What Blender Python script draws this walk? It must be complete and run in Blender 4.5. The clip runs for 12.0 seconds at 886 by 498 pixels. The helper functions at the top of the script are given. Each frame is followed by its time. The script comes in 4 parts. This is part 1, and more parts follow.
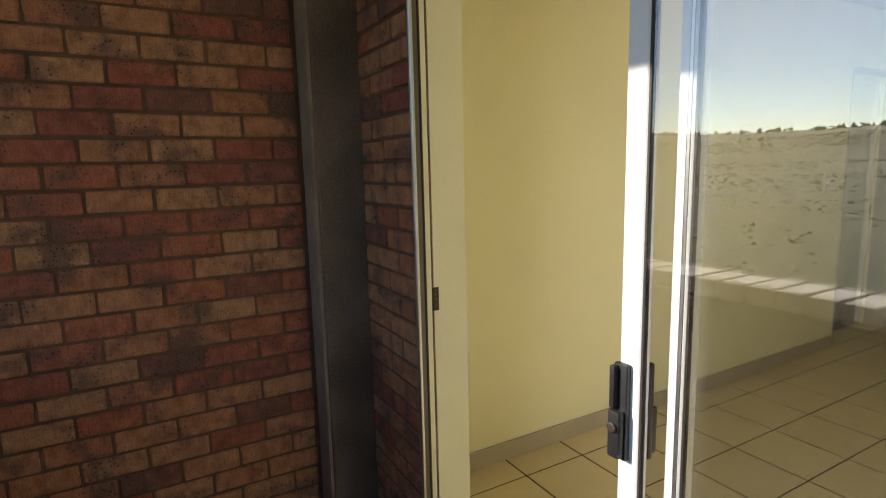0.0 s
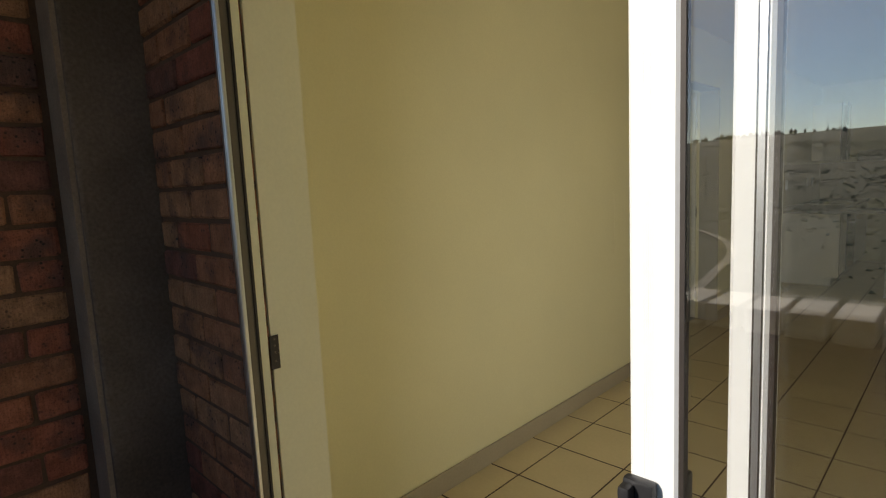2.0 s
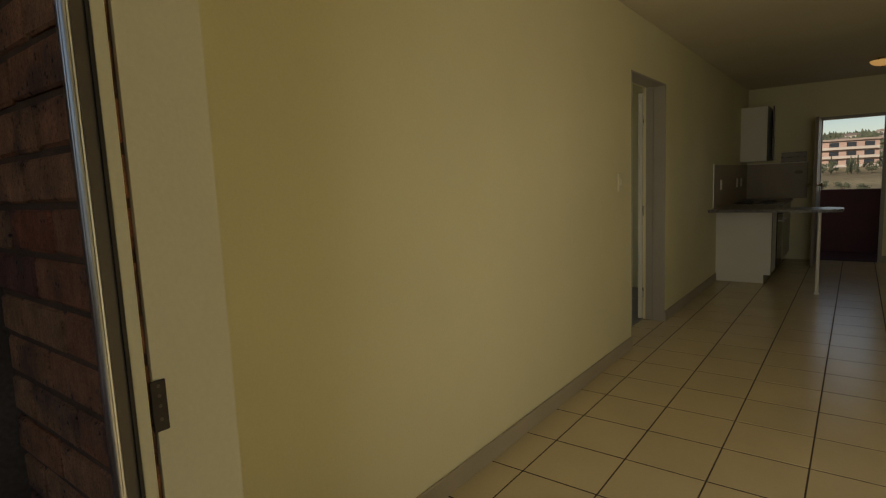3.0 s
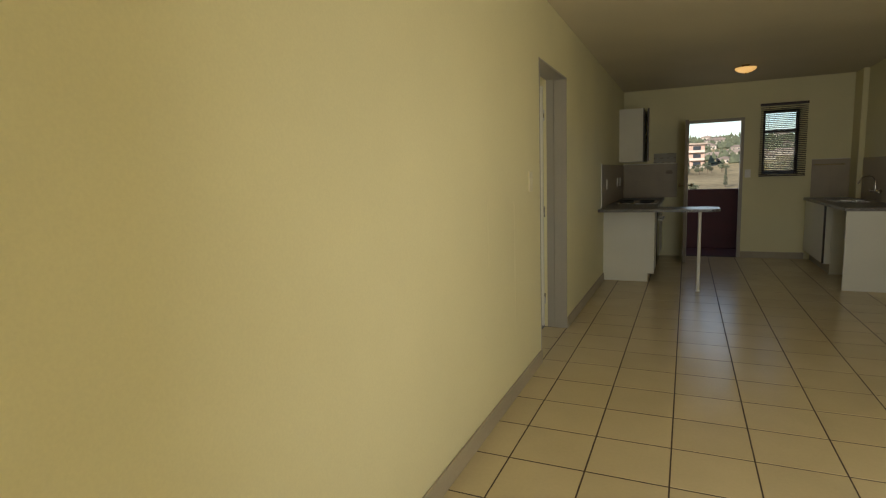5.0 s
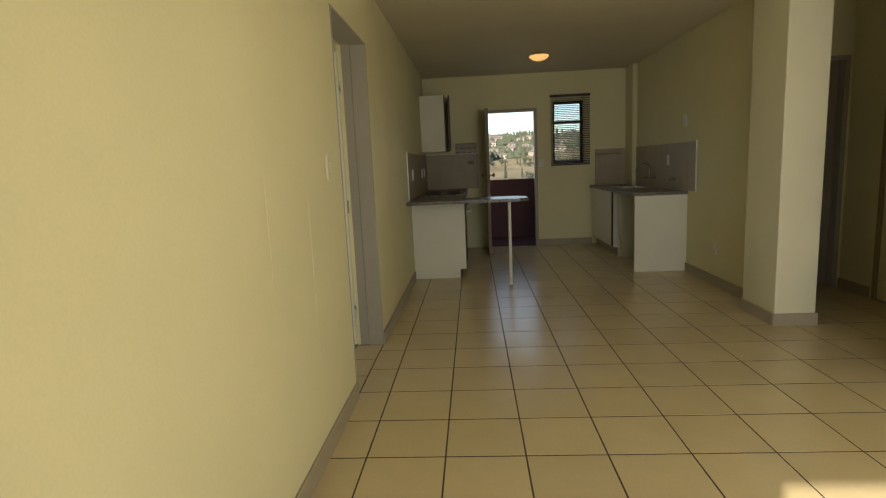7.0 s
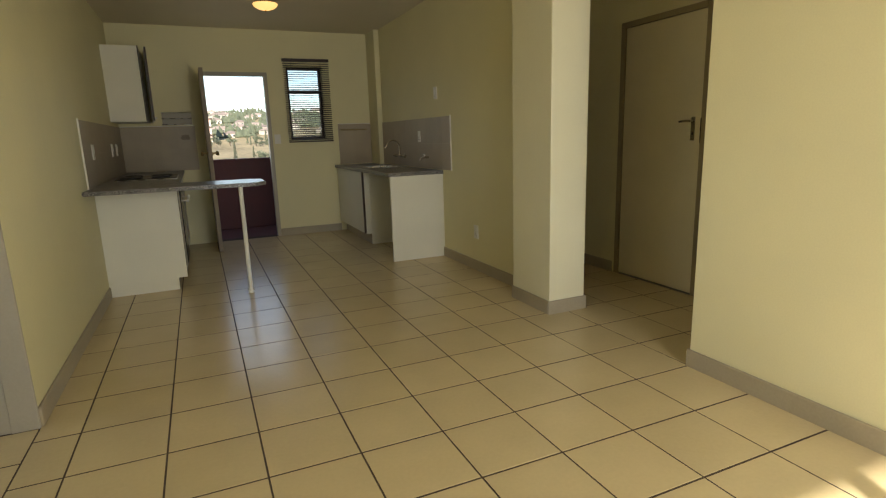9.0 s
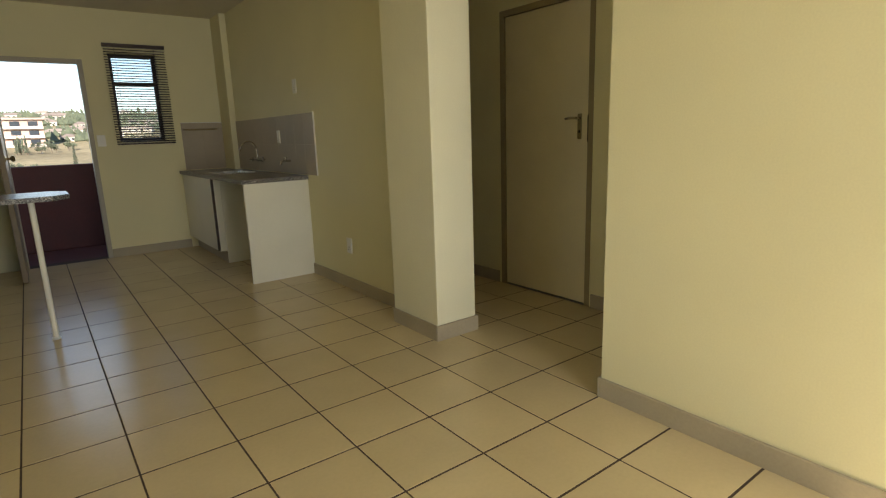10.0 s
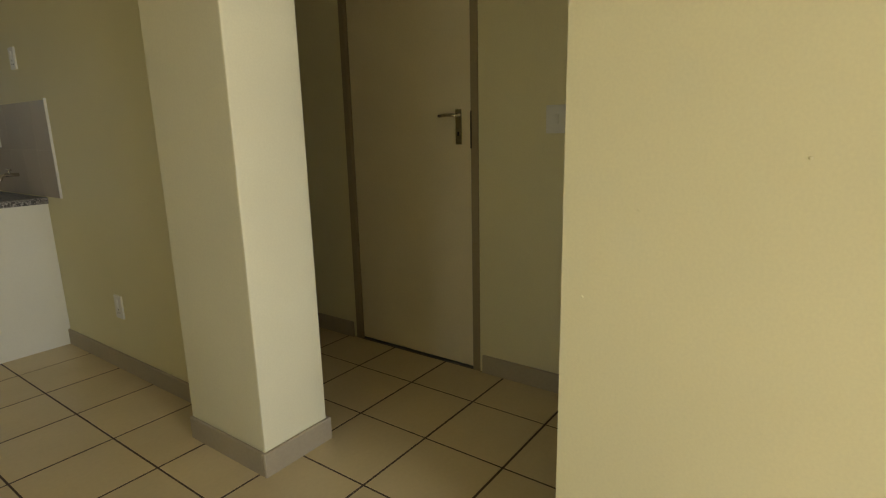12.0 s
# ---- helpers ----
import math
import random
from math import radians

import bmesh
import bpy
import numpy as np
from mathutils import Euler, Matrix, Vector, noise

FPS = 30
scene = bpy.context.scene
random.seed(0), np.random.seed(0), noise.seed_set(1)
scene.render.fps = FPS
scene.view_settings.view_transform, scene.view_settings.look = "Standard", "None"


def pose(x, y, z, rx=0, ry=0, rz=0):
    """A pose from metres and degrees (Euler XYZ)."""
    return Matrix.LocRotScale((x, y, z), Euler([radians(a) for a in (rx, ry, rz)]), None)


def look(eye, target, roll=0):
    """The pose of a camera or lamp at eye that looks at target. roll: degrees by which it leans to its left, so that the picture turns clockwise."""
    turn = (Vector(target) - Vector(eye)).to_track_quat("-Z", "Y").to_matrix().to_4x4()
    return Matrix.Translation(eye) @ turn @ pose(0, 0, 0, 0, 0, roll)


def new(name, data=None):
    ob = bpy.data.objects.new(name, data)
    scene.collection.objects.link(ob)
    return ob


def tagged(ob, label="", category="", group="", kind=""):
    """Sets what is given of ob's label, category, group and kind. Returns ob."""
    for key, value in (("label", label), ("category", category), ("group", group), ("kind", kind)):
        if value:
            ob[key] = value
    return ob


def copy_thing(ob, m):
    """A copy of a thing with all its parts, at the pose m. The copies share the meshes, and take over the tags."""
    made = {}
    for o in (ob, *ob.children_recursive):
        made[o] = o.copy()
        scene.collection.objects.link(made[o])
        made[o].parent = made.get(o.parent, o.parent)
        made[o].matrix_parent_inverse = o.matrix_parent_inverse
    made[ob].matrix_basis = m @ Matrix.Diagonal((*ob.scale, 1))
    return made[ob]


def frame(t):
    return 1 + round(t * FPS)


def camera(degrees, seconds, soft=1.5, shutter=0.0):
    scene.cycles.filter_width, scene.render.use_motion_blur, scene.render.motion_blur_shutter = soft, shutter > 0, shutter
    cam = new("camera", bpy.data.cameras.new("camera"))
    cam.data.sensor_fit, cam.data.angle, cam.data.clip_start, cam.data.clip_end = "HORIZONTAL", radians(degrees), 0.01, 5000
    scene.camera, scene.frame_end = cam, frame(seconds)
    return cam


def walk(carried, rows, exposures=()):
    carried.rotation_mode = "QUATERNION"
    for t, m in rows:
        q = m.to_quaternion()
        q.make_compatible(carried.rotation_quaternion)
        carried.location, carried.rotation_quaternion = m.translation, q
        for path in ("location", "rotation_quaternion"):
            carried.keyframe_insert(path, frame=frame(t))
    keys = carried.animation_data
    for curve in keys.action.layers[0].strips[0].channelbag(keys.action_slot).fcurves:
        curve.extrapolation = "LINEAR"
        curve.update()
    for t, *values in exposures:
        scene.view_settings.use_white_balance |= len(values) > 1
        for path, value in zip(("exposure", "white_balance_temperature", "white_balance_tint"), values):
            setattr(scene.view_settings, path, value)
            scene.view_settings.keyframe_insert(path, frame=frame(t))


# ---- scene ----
cam = camera(78.5, 12.0, soft=1.2)
PATH = [
    (0, (1.877, -4.274, 1.436), (0.152, -3.305, 1.141), -1.4),
    (0.5, (1.802, -4.23, 1.414), (0.159, -3.127, 1.126), -1.1),
    (1, (1.683, -4.174, 1.397), (0.125, -2.949, 1.126), -2.1),
    (1.5, (1.584, -4.132, 1.382), (0.112, -2.803, 1.124), -2.2),
    (2, (1.464, -4.024, 1.371), (0.072, -2.608, 1.132), -2.7),
    (2.5, (1.348, -3.906, 1.353), (0.022, -2.429, 1.102), -2.2),
    (3, (1.168, -3.806, 1.322), (-0.039, -2.23, 1.081), -2.4),
    (4.8, (0.779, -3.415, 1.331), (-0.075, -1.626, 1.07), -2.1),
    (5, (0.736, -3.364, 1.329), (-0.079, -1.557, 1.062), -1.9),
    (5.5, (0.626, -3.201, 1.305), (-0.07, -1.345, 1.042), -2.2),
    (6, (0.554, -2.991, 1.297), (-0.028, -1.097, 1.022), -2.2),
    (6.5, (0.541, -2.767, 1.294), (0.174, -0.821, 1.011), -2.4),
    (7, (0.513, -2.548, 1.261), (0.393, -0.575, 0.954), -2.6),
    (7.2, (0.509, -2.449, 1.251), (0.49, -0.475, 0.928), -2.6),
    (8.8, (0.56, -1.624, 1.208), (1.272, 0.201, 0.803), -2.0),
    (9, (0.592, -1.548, 1.213), (1.38, 0.243, 0.8), -1.8),
    (9.5, (0.727, -1.299, 1.2), (1.714, 0.389, 0.779), -1.9),
    (10, (0.897, -1.048, 1.185), (2.067, 0.519, 0.767), -1.9),
    (10.4, (1.021, -0.862, 1.191), (2.306, 0.609, 0.765), -2.2),
    (10.5, (1.055, -0.821, 1.191), (2.367, 0.629, 0.77), -1.7),
    (11, (1.248, -0.586, 1.195), (2.657, 0.769, 0.771), -1.7),
    (11.5, (1.452, -0.364, 1.185), (2.944, 0.899, 0.762), -1.6),
    (12, (1.635, -0.154, 1.189), (3.218, 0.991, 0.758), -1.3),
]
walk(cam, [(t, look(e, g, r)) for t, e, g, r in PATH],
     exposures=[(0, 0.66, 6750, 11), (1.0, 0.39, 6650, 11), (1.5, 0.22, 6600, 11), (2.0, -0.06, 6700, 11), (2.5, -0.43, 6850, 12), (3.2, -0.6, 7700, 12),
                (4.8, 0.44, 6950, 10), (5.5, 0.53, 6850, 10), (6.0, 0.56, 6900, 10), (7.0, 0.78, 7000, 10), (7.2, 0.88, 7000, 10), (8.8, 1.33, 6850, 10),
                (9.5, 1.38, 6750, 10), (10.5, 1.32, 6750, 10), (11.0, 1.3, 6700, 10), (12.0, 1.33, 6650, 10)])

# ---- world and light ----
SUN = Vector((0.42, 1.0, -0.527)).normalized()      # the way the sunlight travels
world = bpy.data.worlds.new("sky")
scene.world = world
world.use_nodes = True
wn = world.node_tree.nodes
sky = wn.new("ShaderNodeTexSky")
sky.sky_type = "NISHITA"
sky.sun_disc = False
sky.sun_elevation = math.asin(-SUN.z)
sky.sun_rotation = math.atan2(-SUN.x, -SUN.y)
sky.air_density, sky.dust_density, sky.ozone_density = 0.85, 0.1, 1.6
wn["Background"].inputs["Strength"].default_value = 0.11
world.node_tree.links.new(sky.outputs["Color"], wn["Background"].inputs["Color"])
sun_data = bpy.data.lights.new("sun", "SUN")
sun_data.energy, sun_data.angle, sun_data.color = 5.0, radians(0.53), (1.0, 0.93, 0.82)
sun = new("sun", sun_data)
sun.matrix_world = look((0, 0, 0), SUN)


def daylight(name, at, target, width, height, watts, color=(0.93, 0.97, 1.0)):
    """The sky's light in an opening."""
    d = bpy.data.lights.new(name, "AREA")
    d.shape, d.size, d.size_y, d.energy, d.color = "RECTANGLE", width, height, watts, color
    new(name, d).matrix_world = look(at, target)


daylight("daylight_sliding_door", (1.88, -3.08, 1.07), (2.45, 0.10, 0.85), 1.35, 2.0, 21.5, (0.94, 0.97, 1.0))
daylight("daylight_bedroom_window", (-3.22, 1.1, 1.47), (0, 1.1, 1.2), 1.5, 1.1, 4.0)
daylight("daylight_back_door", (1.09, 5.68, 1.45), (1.09, 4.0, 1.2), 0.64, 0.95, 0.6)


# ---- materials ----
def mat(name, color, rough=0.6, metal=0.0, vary=0.12, scale=6.0, fine=90.0, bump=0.15, random_object=0.0, spec=0.5, gloss=0.1):
    """A paint, plastic, wood or stone: two scales of noise in the colour, fine relief, uneven gloss."""
    m = bpy.data.materials.new(name)
    m.use_nodes = True
    nt = m.node_tree
    n, l = nt.nodes, nt.links
    b = n["Principled BSDF"]
    co = n.new("ShaderNodeTexCoord")
    big, small = n.new("ShaderNodeTexNoise"), n.new("ShaderNodeTexNoise")
    big.inputs["Scale"].default_value, big.inputs["Detail"].default_value = scale, 4
    small.inputs["Scale"].default_value, small.inputs["Detail"].default_value = fine, 3
    geo = n.new("ShaderNodeNewGeometry")
    for x in (big, small):
        l.new(geo.outputs["Position"], x.inputs["Vector"])
    ramp = n.new("ShaderNodeMapRange")
    ramp.inputs["From Min"].default_value, ramp.inputs["From Max"].default_value = 0.3, 0.7
    ramp.inputs["To Min"].default_value, ramp.inputs["To Max"].default_value = 1 - vary, 1 + vary * 0.6
    l.new(big.outputs["Fac"], ramp.inputs["Value"])
    r2 = n.new("ShaderNodeMapRange")
    r2.inputs["From Min"].default_value, r2.inputs["From Max"].default_value = 0.3, 0.7
    r2.inputs["To Min"].default_value, r2.inputs["To Max"].default_value = 1 - vary * 0.5, 1 + vary * 0.4
    l.new(small.outputs["Fac"], r2.inputs["Value"])
    mul = n.new("ShaderNodeMath")
    mul.operation = "MULTIPLY"
    l.new(ramp.outputs["Result"], mul.inputs[0])
    l.new(r2.outputs["Result"], mul.inputs[1])
    last = mul
    if random_object:
        info = n.new("ShaderNodeObjectInfo")
        r3 = n.new("ShaderNodeMapRange")
        r3.inputs["To Min"].default_value, r3.inputs["To Max"].default_value = 1 - random_object, 1 + random_object
        l.new(info.outputs["Random"], r3.inputs["Value"])
        last = n.new("ShaderNodeMath")
        last.operation = "MULTIPLY"
        l.new(mul.outputs[0], last.inputs[0])
        l.new(r3.outputs["Result"], last.inputs[1])
    sc = n.new("ShaderNodeVectorMath")
    sc.operation = "SCALE"
    sc.inputs[0].default_value = color
    l.new(last.outputs[0], sc.inputs["Scale"])
    l.new(sc.outputs["Vector"], b.inputs["Base Color"])
    rr = n.new("ShaderNodeMapRange")
    rr.inputs["To Min"].default_value, rr.inputs["To Max"].default_value = max(rough - gloss, 0.02), min(rough + gloss, 1)
    l.new(big.outputs["Fac"], rr.inputs["Value"])
    l.new(rr.outputs["Result"], b.inputs["Roughness"])
    b.inputs["Metallic"].default_value = metal
    b.inputs["Specular IOR Level"].default_value = spec
    if bump:
        bp = n.new("ShaderNodeBump")
        bp.inputs["Strength"].default_value, bp.inputs["Distance"].default_value = bump, 0.002
        l.new(small.outputs["Fac"], bp.inputs["Height"])
        l.new(bp.outputs["Normal"], b.inputs["Normal"])
    return m


def brick_mat(name, stops):
    """Clay face brick: each brick its own colour between the stops, with burnt patches, dark iron spots and a drag-marked face."""
    m = mat(name, (0.9, 0.87, 0.85), 0.88, vary=0.3, scale=22, fine=170, bump=1.0, spec=0.2)
    n, l = m.node_tree.nodes, m.node_tree.links
    b = n["Principled BSDF"]
    info, ramp = n.new("ShaderNodeObjectInfo"), n.new("ShaderNodeValToRGB")
    while len(ramp.color_ramp.elements) < len(stops):
        ramp.color_ramp.elements.new(0.5)
    for e, (p, c) in zip(ramp.color_ramp.elements, stops):
        e.position, e.color = p, (*c, 1)
    l.new(info.outputs["Random"], ramp.inputs["Fac"])
    geo = n.new("ShaderNodeNewGeometry")
    patch = n.new("ShaderNodeTexNoise")                      # burnt patches
    patch.inputs["Scale"].default_value, patch.inputs["Detail"].default_value = 8.5, 4
    spots = n.new("ShaderNodeTexVoronoi")                    # iron spots
    spots.inputs["Scale"].default_value = 70
    for x in (patch, spots):
        l.new(geo.outputs["Position"], x.inputs["Vector"])
    pr = n.new("ShaderNodeMapRange")
    pr.inputs["From Min"].default_value, pr.inputs["From Max"].default_value = 0.50, 0.66
    l.new(patch.outputs["Fac"], pr.inputs["Value"])
    sr = n.new("ShaderNodeMapRange")
    sr.inputs["From Min"].default_value, sr.inputs["From Max"].default_value = 0.29, 0.16
    l.new(spots.outputs["Distance"], sr.inputs["Value"])
    gate = n.new("ShaderNodeMath")
    gate.operation = "MULTIPLY"
    gp = n.new("ShaderNodeMapRange")
    gp.inputs["From Min"].default_value, gp.inputs["From Max"].default_value = 0.42, 0.62
    l.new(patch.outputs["Fac"], gp.inputs["Value"])
    l.new(sr.outputs["Result"], gate.inputs[0])
    l.new(gp.outputs["Result"], gate.inputs[1])
    old = b.inputs["Base Color"].links[0].from_socket
    mix1, mix2, mix3 = (n.new("ShaderNodeMix") for _ in range(3))
    for x in (mix1, mix2, mix3):
        x.data_type = "RGBA"
    mix1.blend_type = "MULTIPLY"
    mix1.inputs["Factor"].default_value = 1
    l.new(ramp.outputs["Color"], mix1.inputs[6])
    l.new(old, mix1.inputs[7])
    half = n.new("ShaderNodeMath")
    half.operation = "MULTIPLY"
    half.inputs[1].default_value = 0.75
    l.new(pr.outputs["Result"], half.inputs[0])
    l.new(half.outputs[0], mix2.inputs["Factor"])
    l.new(mix1.outputs[2], mix2.inputs[6])
    mix2.inputs[7].default_value = (0.11, 0.07, 0.06, 1)
    l.new(gate.outputs[0], mix3.inputs["Factor"])
    l.new(mix2.outputs[2], mix3.inputs[6])
    mix3.inputs[7].default_value = (0.05, 0.035, 0.03, 1)
    # wire-cut drag marks, down the brick's face
    drag, lines, fleck = n.new("ShaderNodeMapping"), n.new("ShaderNodeTexNoise"), n.new("ShaderNodeTexVoronoi")
    drag.inputs["Scale"].default_value = (230, 230, 26)
    lines.inputs["Scale"].default_value, lines.inputs["Detail"].default_value = 1.0, 3
    l.new(geo.outputs["Position"], drag.inputs["Vector"])
    l.new(drag.outputs["Vector"], lines.inputs["Vector"])
    fleck.inputs["Scale"].default_value = 260                # pits and grit
    l.new(geo.outputs["Position"], fleck.inputs["Vector"])
    fr = n.new("ShaderNodeMapRange")
    fr.inputs["From Min"].default_value, fr.inputs["From Max"].default_value = 0.12, 0.38
    fr.inputs["To Min"].default_value, fr.inputs["To Max"].default_value = 0.62, 1.08
    l.new(fleck.outputs["Distance"], fr.inputs["Value"])
    lr = n.new("ShaderNodeMapRange")
    lr.inputs["From Min"].default_value, lr.inputs["From Max"].default_value = 0.32, 0.6
    lr.inputs["To Min"].default_value, lr.inputs["To Max"].default_value = 0.84, 1.05
    l.new(lines.outputs["Fac"], lr.inputs["Value"])
    both, tone = n.new("ShaderNodeMath"), n.new("ShaderNodeVectorMath")
    both.operation, tone.operation = "MULTIPLY", "SCALE"
    l.new(lr.outputs["Result"], both.inputs[0])
    l.new(fr.outputs["Result"], both.inputs[1])
    l.new(mix3.outputs[2], tone.inputs[0])
    l.new(both.outputs[0], tone.inputs["Scale"])
    l.new(tone.outputs["Vector"], b.inputs["Base Color"])
    bump = n.new("ShaderNodeBump")
    bump.inputs["Strength"].default_value, bump.inputs["Distance"].default_value = 0.9, 0.003
    l.new(both.outputs[0], bump.inputs["Height"])
    l.new(b.inputs["Normal"].links[0].from_socket, bump.inputs["Normal"])
    l.new(bump.outputs["Normal"], b.inputs["Normal"])
    return m


def veld_mat():
    """Dry pale grass behind the house, olive bush on the slope below the balcony."""
    m = mat("dry_veld_grass", (0.30, 0.25, 0.155), 0.95, vary=0.4, scale=0.03, fine=0.6, bump=0.0, spec=0.1)
    n, l = m.node_tree.nodes, m.node_tree.links
    b = n["Principled BSDF"]
    old = b.inputs["Base Color"].links[0].from_socket
    geo, sep, edge, mix = n.new("ShaderNodeNewGeometry"), n.new("ShaderNodeSeparateXYZ"), n.new("ShaderNodeMapRange"), n.new("ShaderNodeMix")
    l.new(geo.outputs["Position"], sep.inputs["Vector"])
    edge.inputs["From Min"].default_value, edge.inputs["From Max"].default_value = 10, -30
    l.new(sep.outputs["Y"], edge.inputs["Value"])
    mix.data_type, mix.blend_type = "RGBA", "MULTIPLY"
    mix.inputs[7].default_value = (0.31, 0.36, 0.29, 1)
    l.new(edge.outputs["Result"], mix.inputs["Factor"])
    l.new(old, mix.inputs[6])
    l.new(mix.outputs[2], b.inputs["Base Color"])
    return m


def granite_mat():
    m = mat("speckled_worktop", (0.3, 0.28, 0.27), 0.32, vary=0.25, scale=25, fine=300, bump=0.03)
    n, l = m.node_tree.nodes, m.node_tree.links
    b = n["Principled BSDF"]
    geo, v, ramp = n.new("ShaderNodeNewGeometry"), n.new("ShaderNodeTexVoronoi"), n.new("ShaderNodeValToRGB")
    v.inputs["Scale"].default_value = 190
    l.new(geo.outputs["Position"], v.inputs["Vector"])
    for p, c in ((0.35, (0.07, 0.065, 0.065, 1)), (0.6, (0.2, 0.19, 0.185, 1))):
        e = ramp.color_ramp.elements.new(p)
        e.color = c
    ramp.color_ramp.elements[0].color = (0.05, 0.045, 0.045, 1)
    ramp.color_ramp.elements[-1].color = (0.42, 0.4, 0.38, 1)
    sep = n.new("ShaderNodeSeparateColor")
    l.new(v.outputs["Color"], sep.inputs["Color"])
    l.new(sep.outputs["Red"], ramp.inputs["Fac"])
    l.new(ramp.outputs["Color"], b.inputs["Base Color"])
    return m


def glass_mat(name, tint=(0.95, 0.97, 0.96)):
    m = bpy.data.materials.new(name)
    m.use_nodes = True
    n, l = m.node_tree.nodes, m.node_tree.links
    n.remove(n["Principled BSDF"])
    tr, gl, mix, fr = n.new("ShaderNodeBsdfTransparent"), n.new("ShaderNodeBsdfGlossy"), n.new("ShaderNodeMixShader"), n.new("ShaderNodeLayerWeight")
    tr.inputs["Color"].default_value = (*tint, 1)
    gl.inputs["Roughness"].default_value = 0.0
    fr.inputs["Blend"].default_value = 0.5
    up, add = n.new("ShaderNodeMath"), n.new("ShaderNodeMath")
    up.operation, add.operation = "POWER", "MULTIPLY_ADD"
    up.inputs[1].default_value = 4.0
    add.inputs[1].default_value, add.inputs[2].default_value = 0.8, 0.17
    l.new(fr.outputs["Facing"], up.inputs[0])
    l.new(up.outputs[0], add.inputs[0])
    l.new(add.outputs[0], mix.inputs["Fac"])
    l.new(tr.outputs["BSDF"], mix.inputs[1])
    l.new(gl.outputs["BSDF"], mix.inputs[2])
    l.new(mix.outputs["Shader"], n["Material Output"].inputs["Surface"])
    return m


def lamp_mat(name, color, strength):
    m = bpy.data.materials.new(name)
    m.use_nodes = True
    b = m.node_tree.nodes["Principled BSDF"]
    b.inputs["Base Color"].default_value = (0.9, 0.85, 0.75, 1)
    b.inputs["Roughness"].default_value = 0.35
    b.inputs["Emission Color"].default_value = (*color, 1)
    b.inputs["Emission Strength"].default_value = strength
    return m


M_WALL = mat("cream_wall_paint", (0.785, 0.735, 0.478), 0.62, vary=0.05, scale=1.3, fine=140, bump=0.06)
M_REVEAL = mat("pale_reveal_paint", (0.79, 0.75, 0.545), 0.6, vary=0.05, scale=2, fine=140, bump=0.12)
# ceiling colour lowered to put the dimness overhead into the paint
M_CEIL = mat("ceiling_paint_dimmed", (0.66, 0.60, 0.455), 0.8, vary=0.05, scale=1.2, fine=120, bump=0.08)
M_TILE = mat("glazed_floor_tile", (0.64, 0.53, 0.33), 0.24, vary=0.05, scale=3.5, fine=60, bump=0.015, random_object=0.035, gloss=0.015)
M_GROUT = mat("dark_grout", (0.075, 0.05, 0.035), 0.9, vary=0.3, scale=20, fine=200, bump=0.3)
M_SKIRT = mat("taupe_skirting_paint", (0.41, 0.355, 0.26), 0.5, vary=0.08, scale=4, fine=80, bump=0.08)
M_STEEL_PAINT = mat("grey_frame_paint", (0.40, 0.37, 0.31), 0.45, vary=0.06, scale=3, fine=90, bump=0.05)
M_TAUPE = mat("brown_frame_paint", (0.33, 0.27, 0.165), 0.45, vary=0.08, scale=3, fine=90, bump=0.05)
# wall cream made paler: the cool daylight on the column is in the colour
M_WALL_LIT = mat("lit_column_paint", (0.815, 0.78, 0.575), 0.6, vary=0.05, scale=1.5, fine=140, bump=0.12)
M_DOOR = mat("off_white_door_paint", (0.78, 0.705, 0.51), 0.45, vary=0.05, scale=3, fine=110, bump=0.05)
M_WHITE = mat("white_melamine", (0.80, 0.785, 0.69), 0.4, vary=0.03, scale=3, fine=120, bump=0.02)
M_CREAM = mat("cream_plastic", (0.74, 0.69, 0.50), 0.4, vary=0.04, scale=10, fine=150, bump=0.02)
M_PLASTIC = mat("white_plastic", (0.82, 0.81, 0.76), 0.35, vary=0.03, scale=10, fine=150, bump=0.02)
M_ALU = mat("white_powder_coated_aluminium", (0.84, 0.85, 0.86), 0.38, vary=0.03, scale=4, fine=150, bump=0.03)
M_SILVER = mat("brushed_aluminium", (0.62, 0.62, 0.63), 0.34, metal=1.0, vary=0.08, scale=8, fine=260, bump=0.05)
M_BLACK = mat("black_plastic", (0.018, 0.018, 0.02), 0.4, vary=0.2, scale=20, fine=200, bump=0.1)
M_GASKET = mat("dark_bronze_rubber", (0.03, 0.022, 0.018), 0.6, vary=0.2, scale=20, fine=200, bump=0.1)
M_CONCRETE = mat("grey_concrete", (0.17, 0.128, 0.10), 0.9, vary=0.35, scale=3.5, fine=110, bump=0.5, spec=0.08)
# paler concrete: the light on the column's outer edge, put into the colour
M_CONCRETE_LIT = mat("lit_concrete_edge", (0.27, 0.195, 0.14), 0.85, vary=0.25, scale=8, fine=150, bump=0.5)
M_MORTAR = mat("brown_mortar", (0.135, 0.072, 0.042), 0.95, vary=0.3, scale=12, fine=180, bump=0.7)
M_BRICK_TAN = brick_mat("tan_clay_brick", [(0.0, (0.45, 0.245, 0.135)), (0.35, (0.44, 0.215, 0.115)), (0.7, (0.42, 0.185, 0.10)), (1.0, (0.36, 0.16, 0.09))])
M_BRICK_RED = brick_mat("red_clay_brick", [(0.0, (0.41, 0.155, 0.09)), (0.35, (0.38, 0.13, 0.08)), (0.7, (0.31, 0.11, 0.075)), (1.0, (0.22, 0.105, 0.08))])
M_GRANITE = granite_mat()
M_SPLASH = mat("beige_wall_tile", (0.41, 0.345, 0.255), 0.42, vary=0.06, scale=5, fine=120, bump=0.03, random_object=0.03)
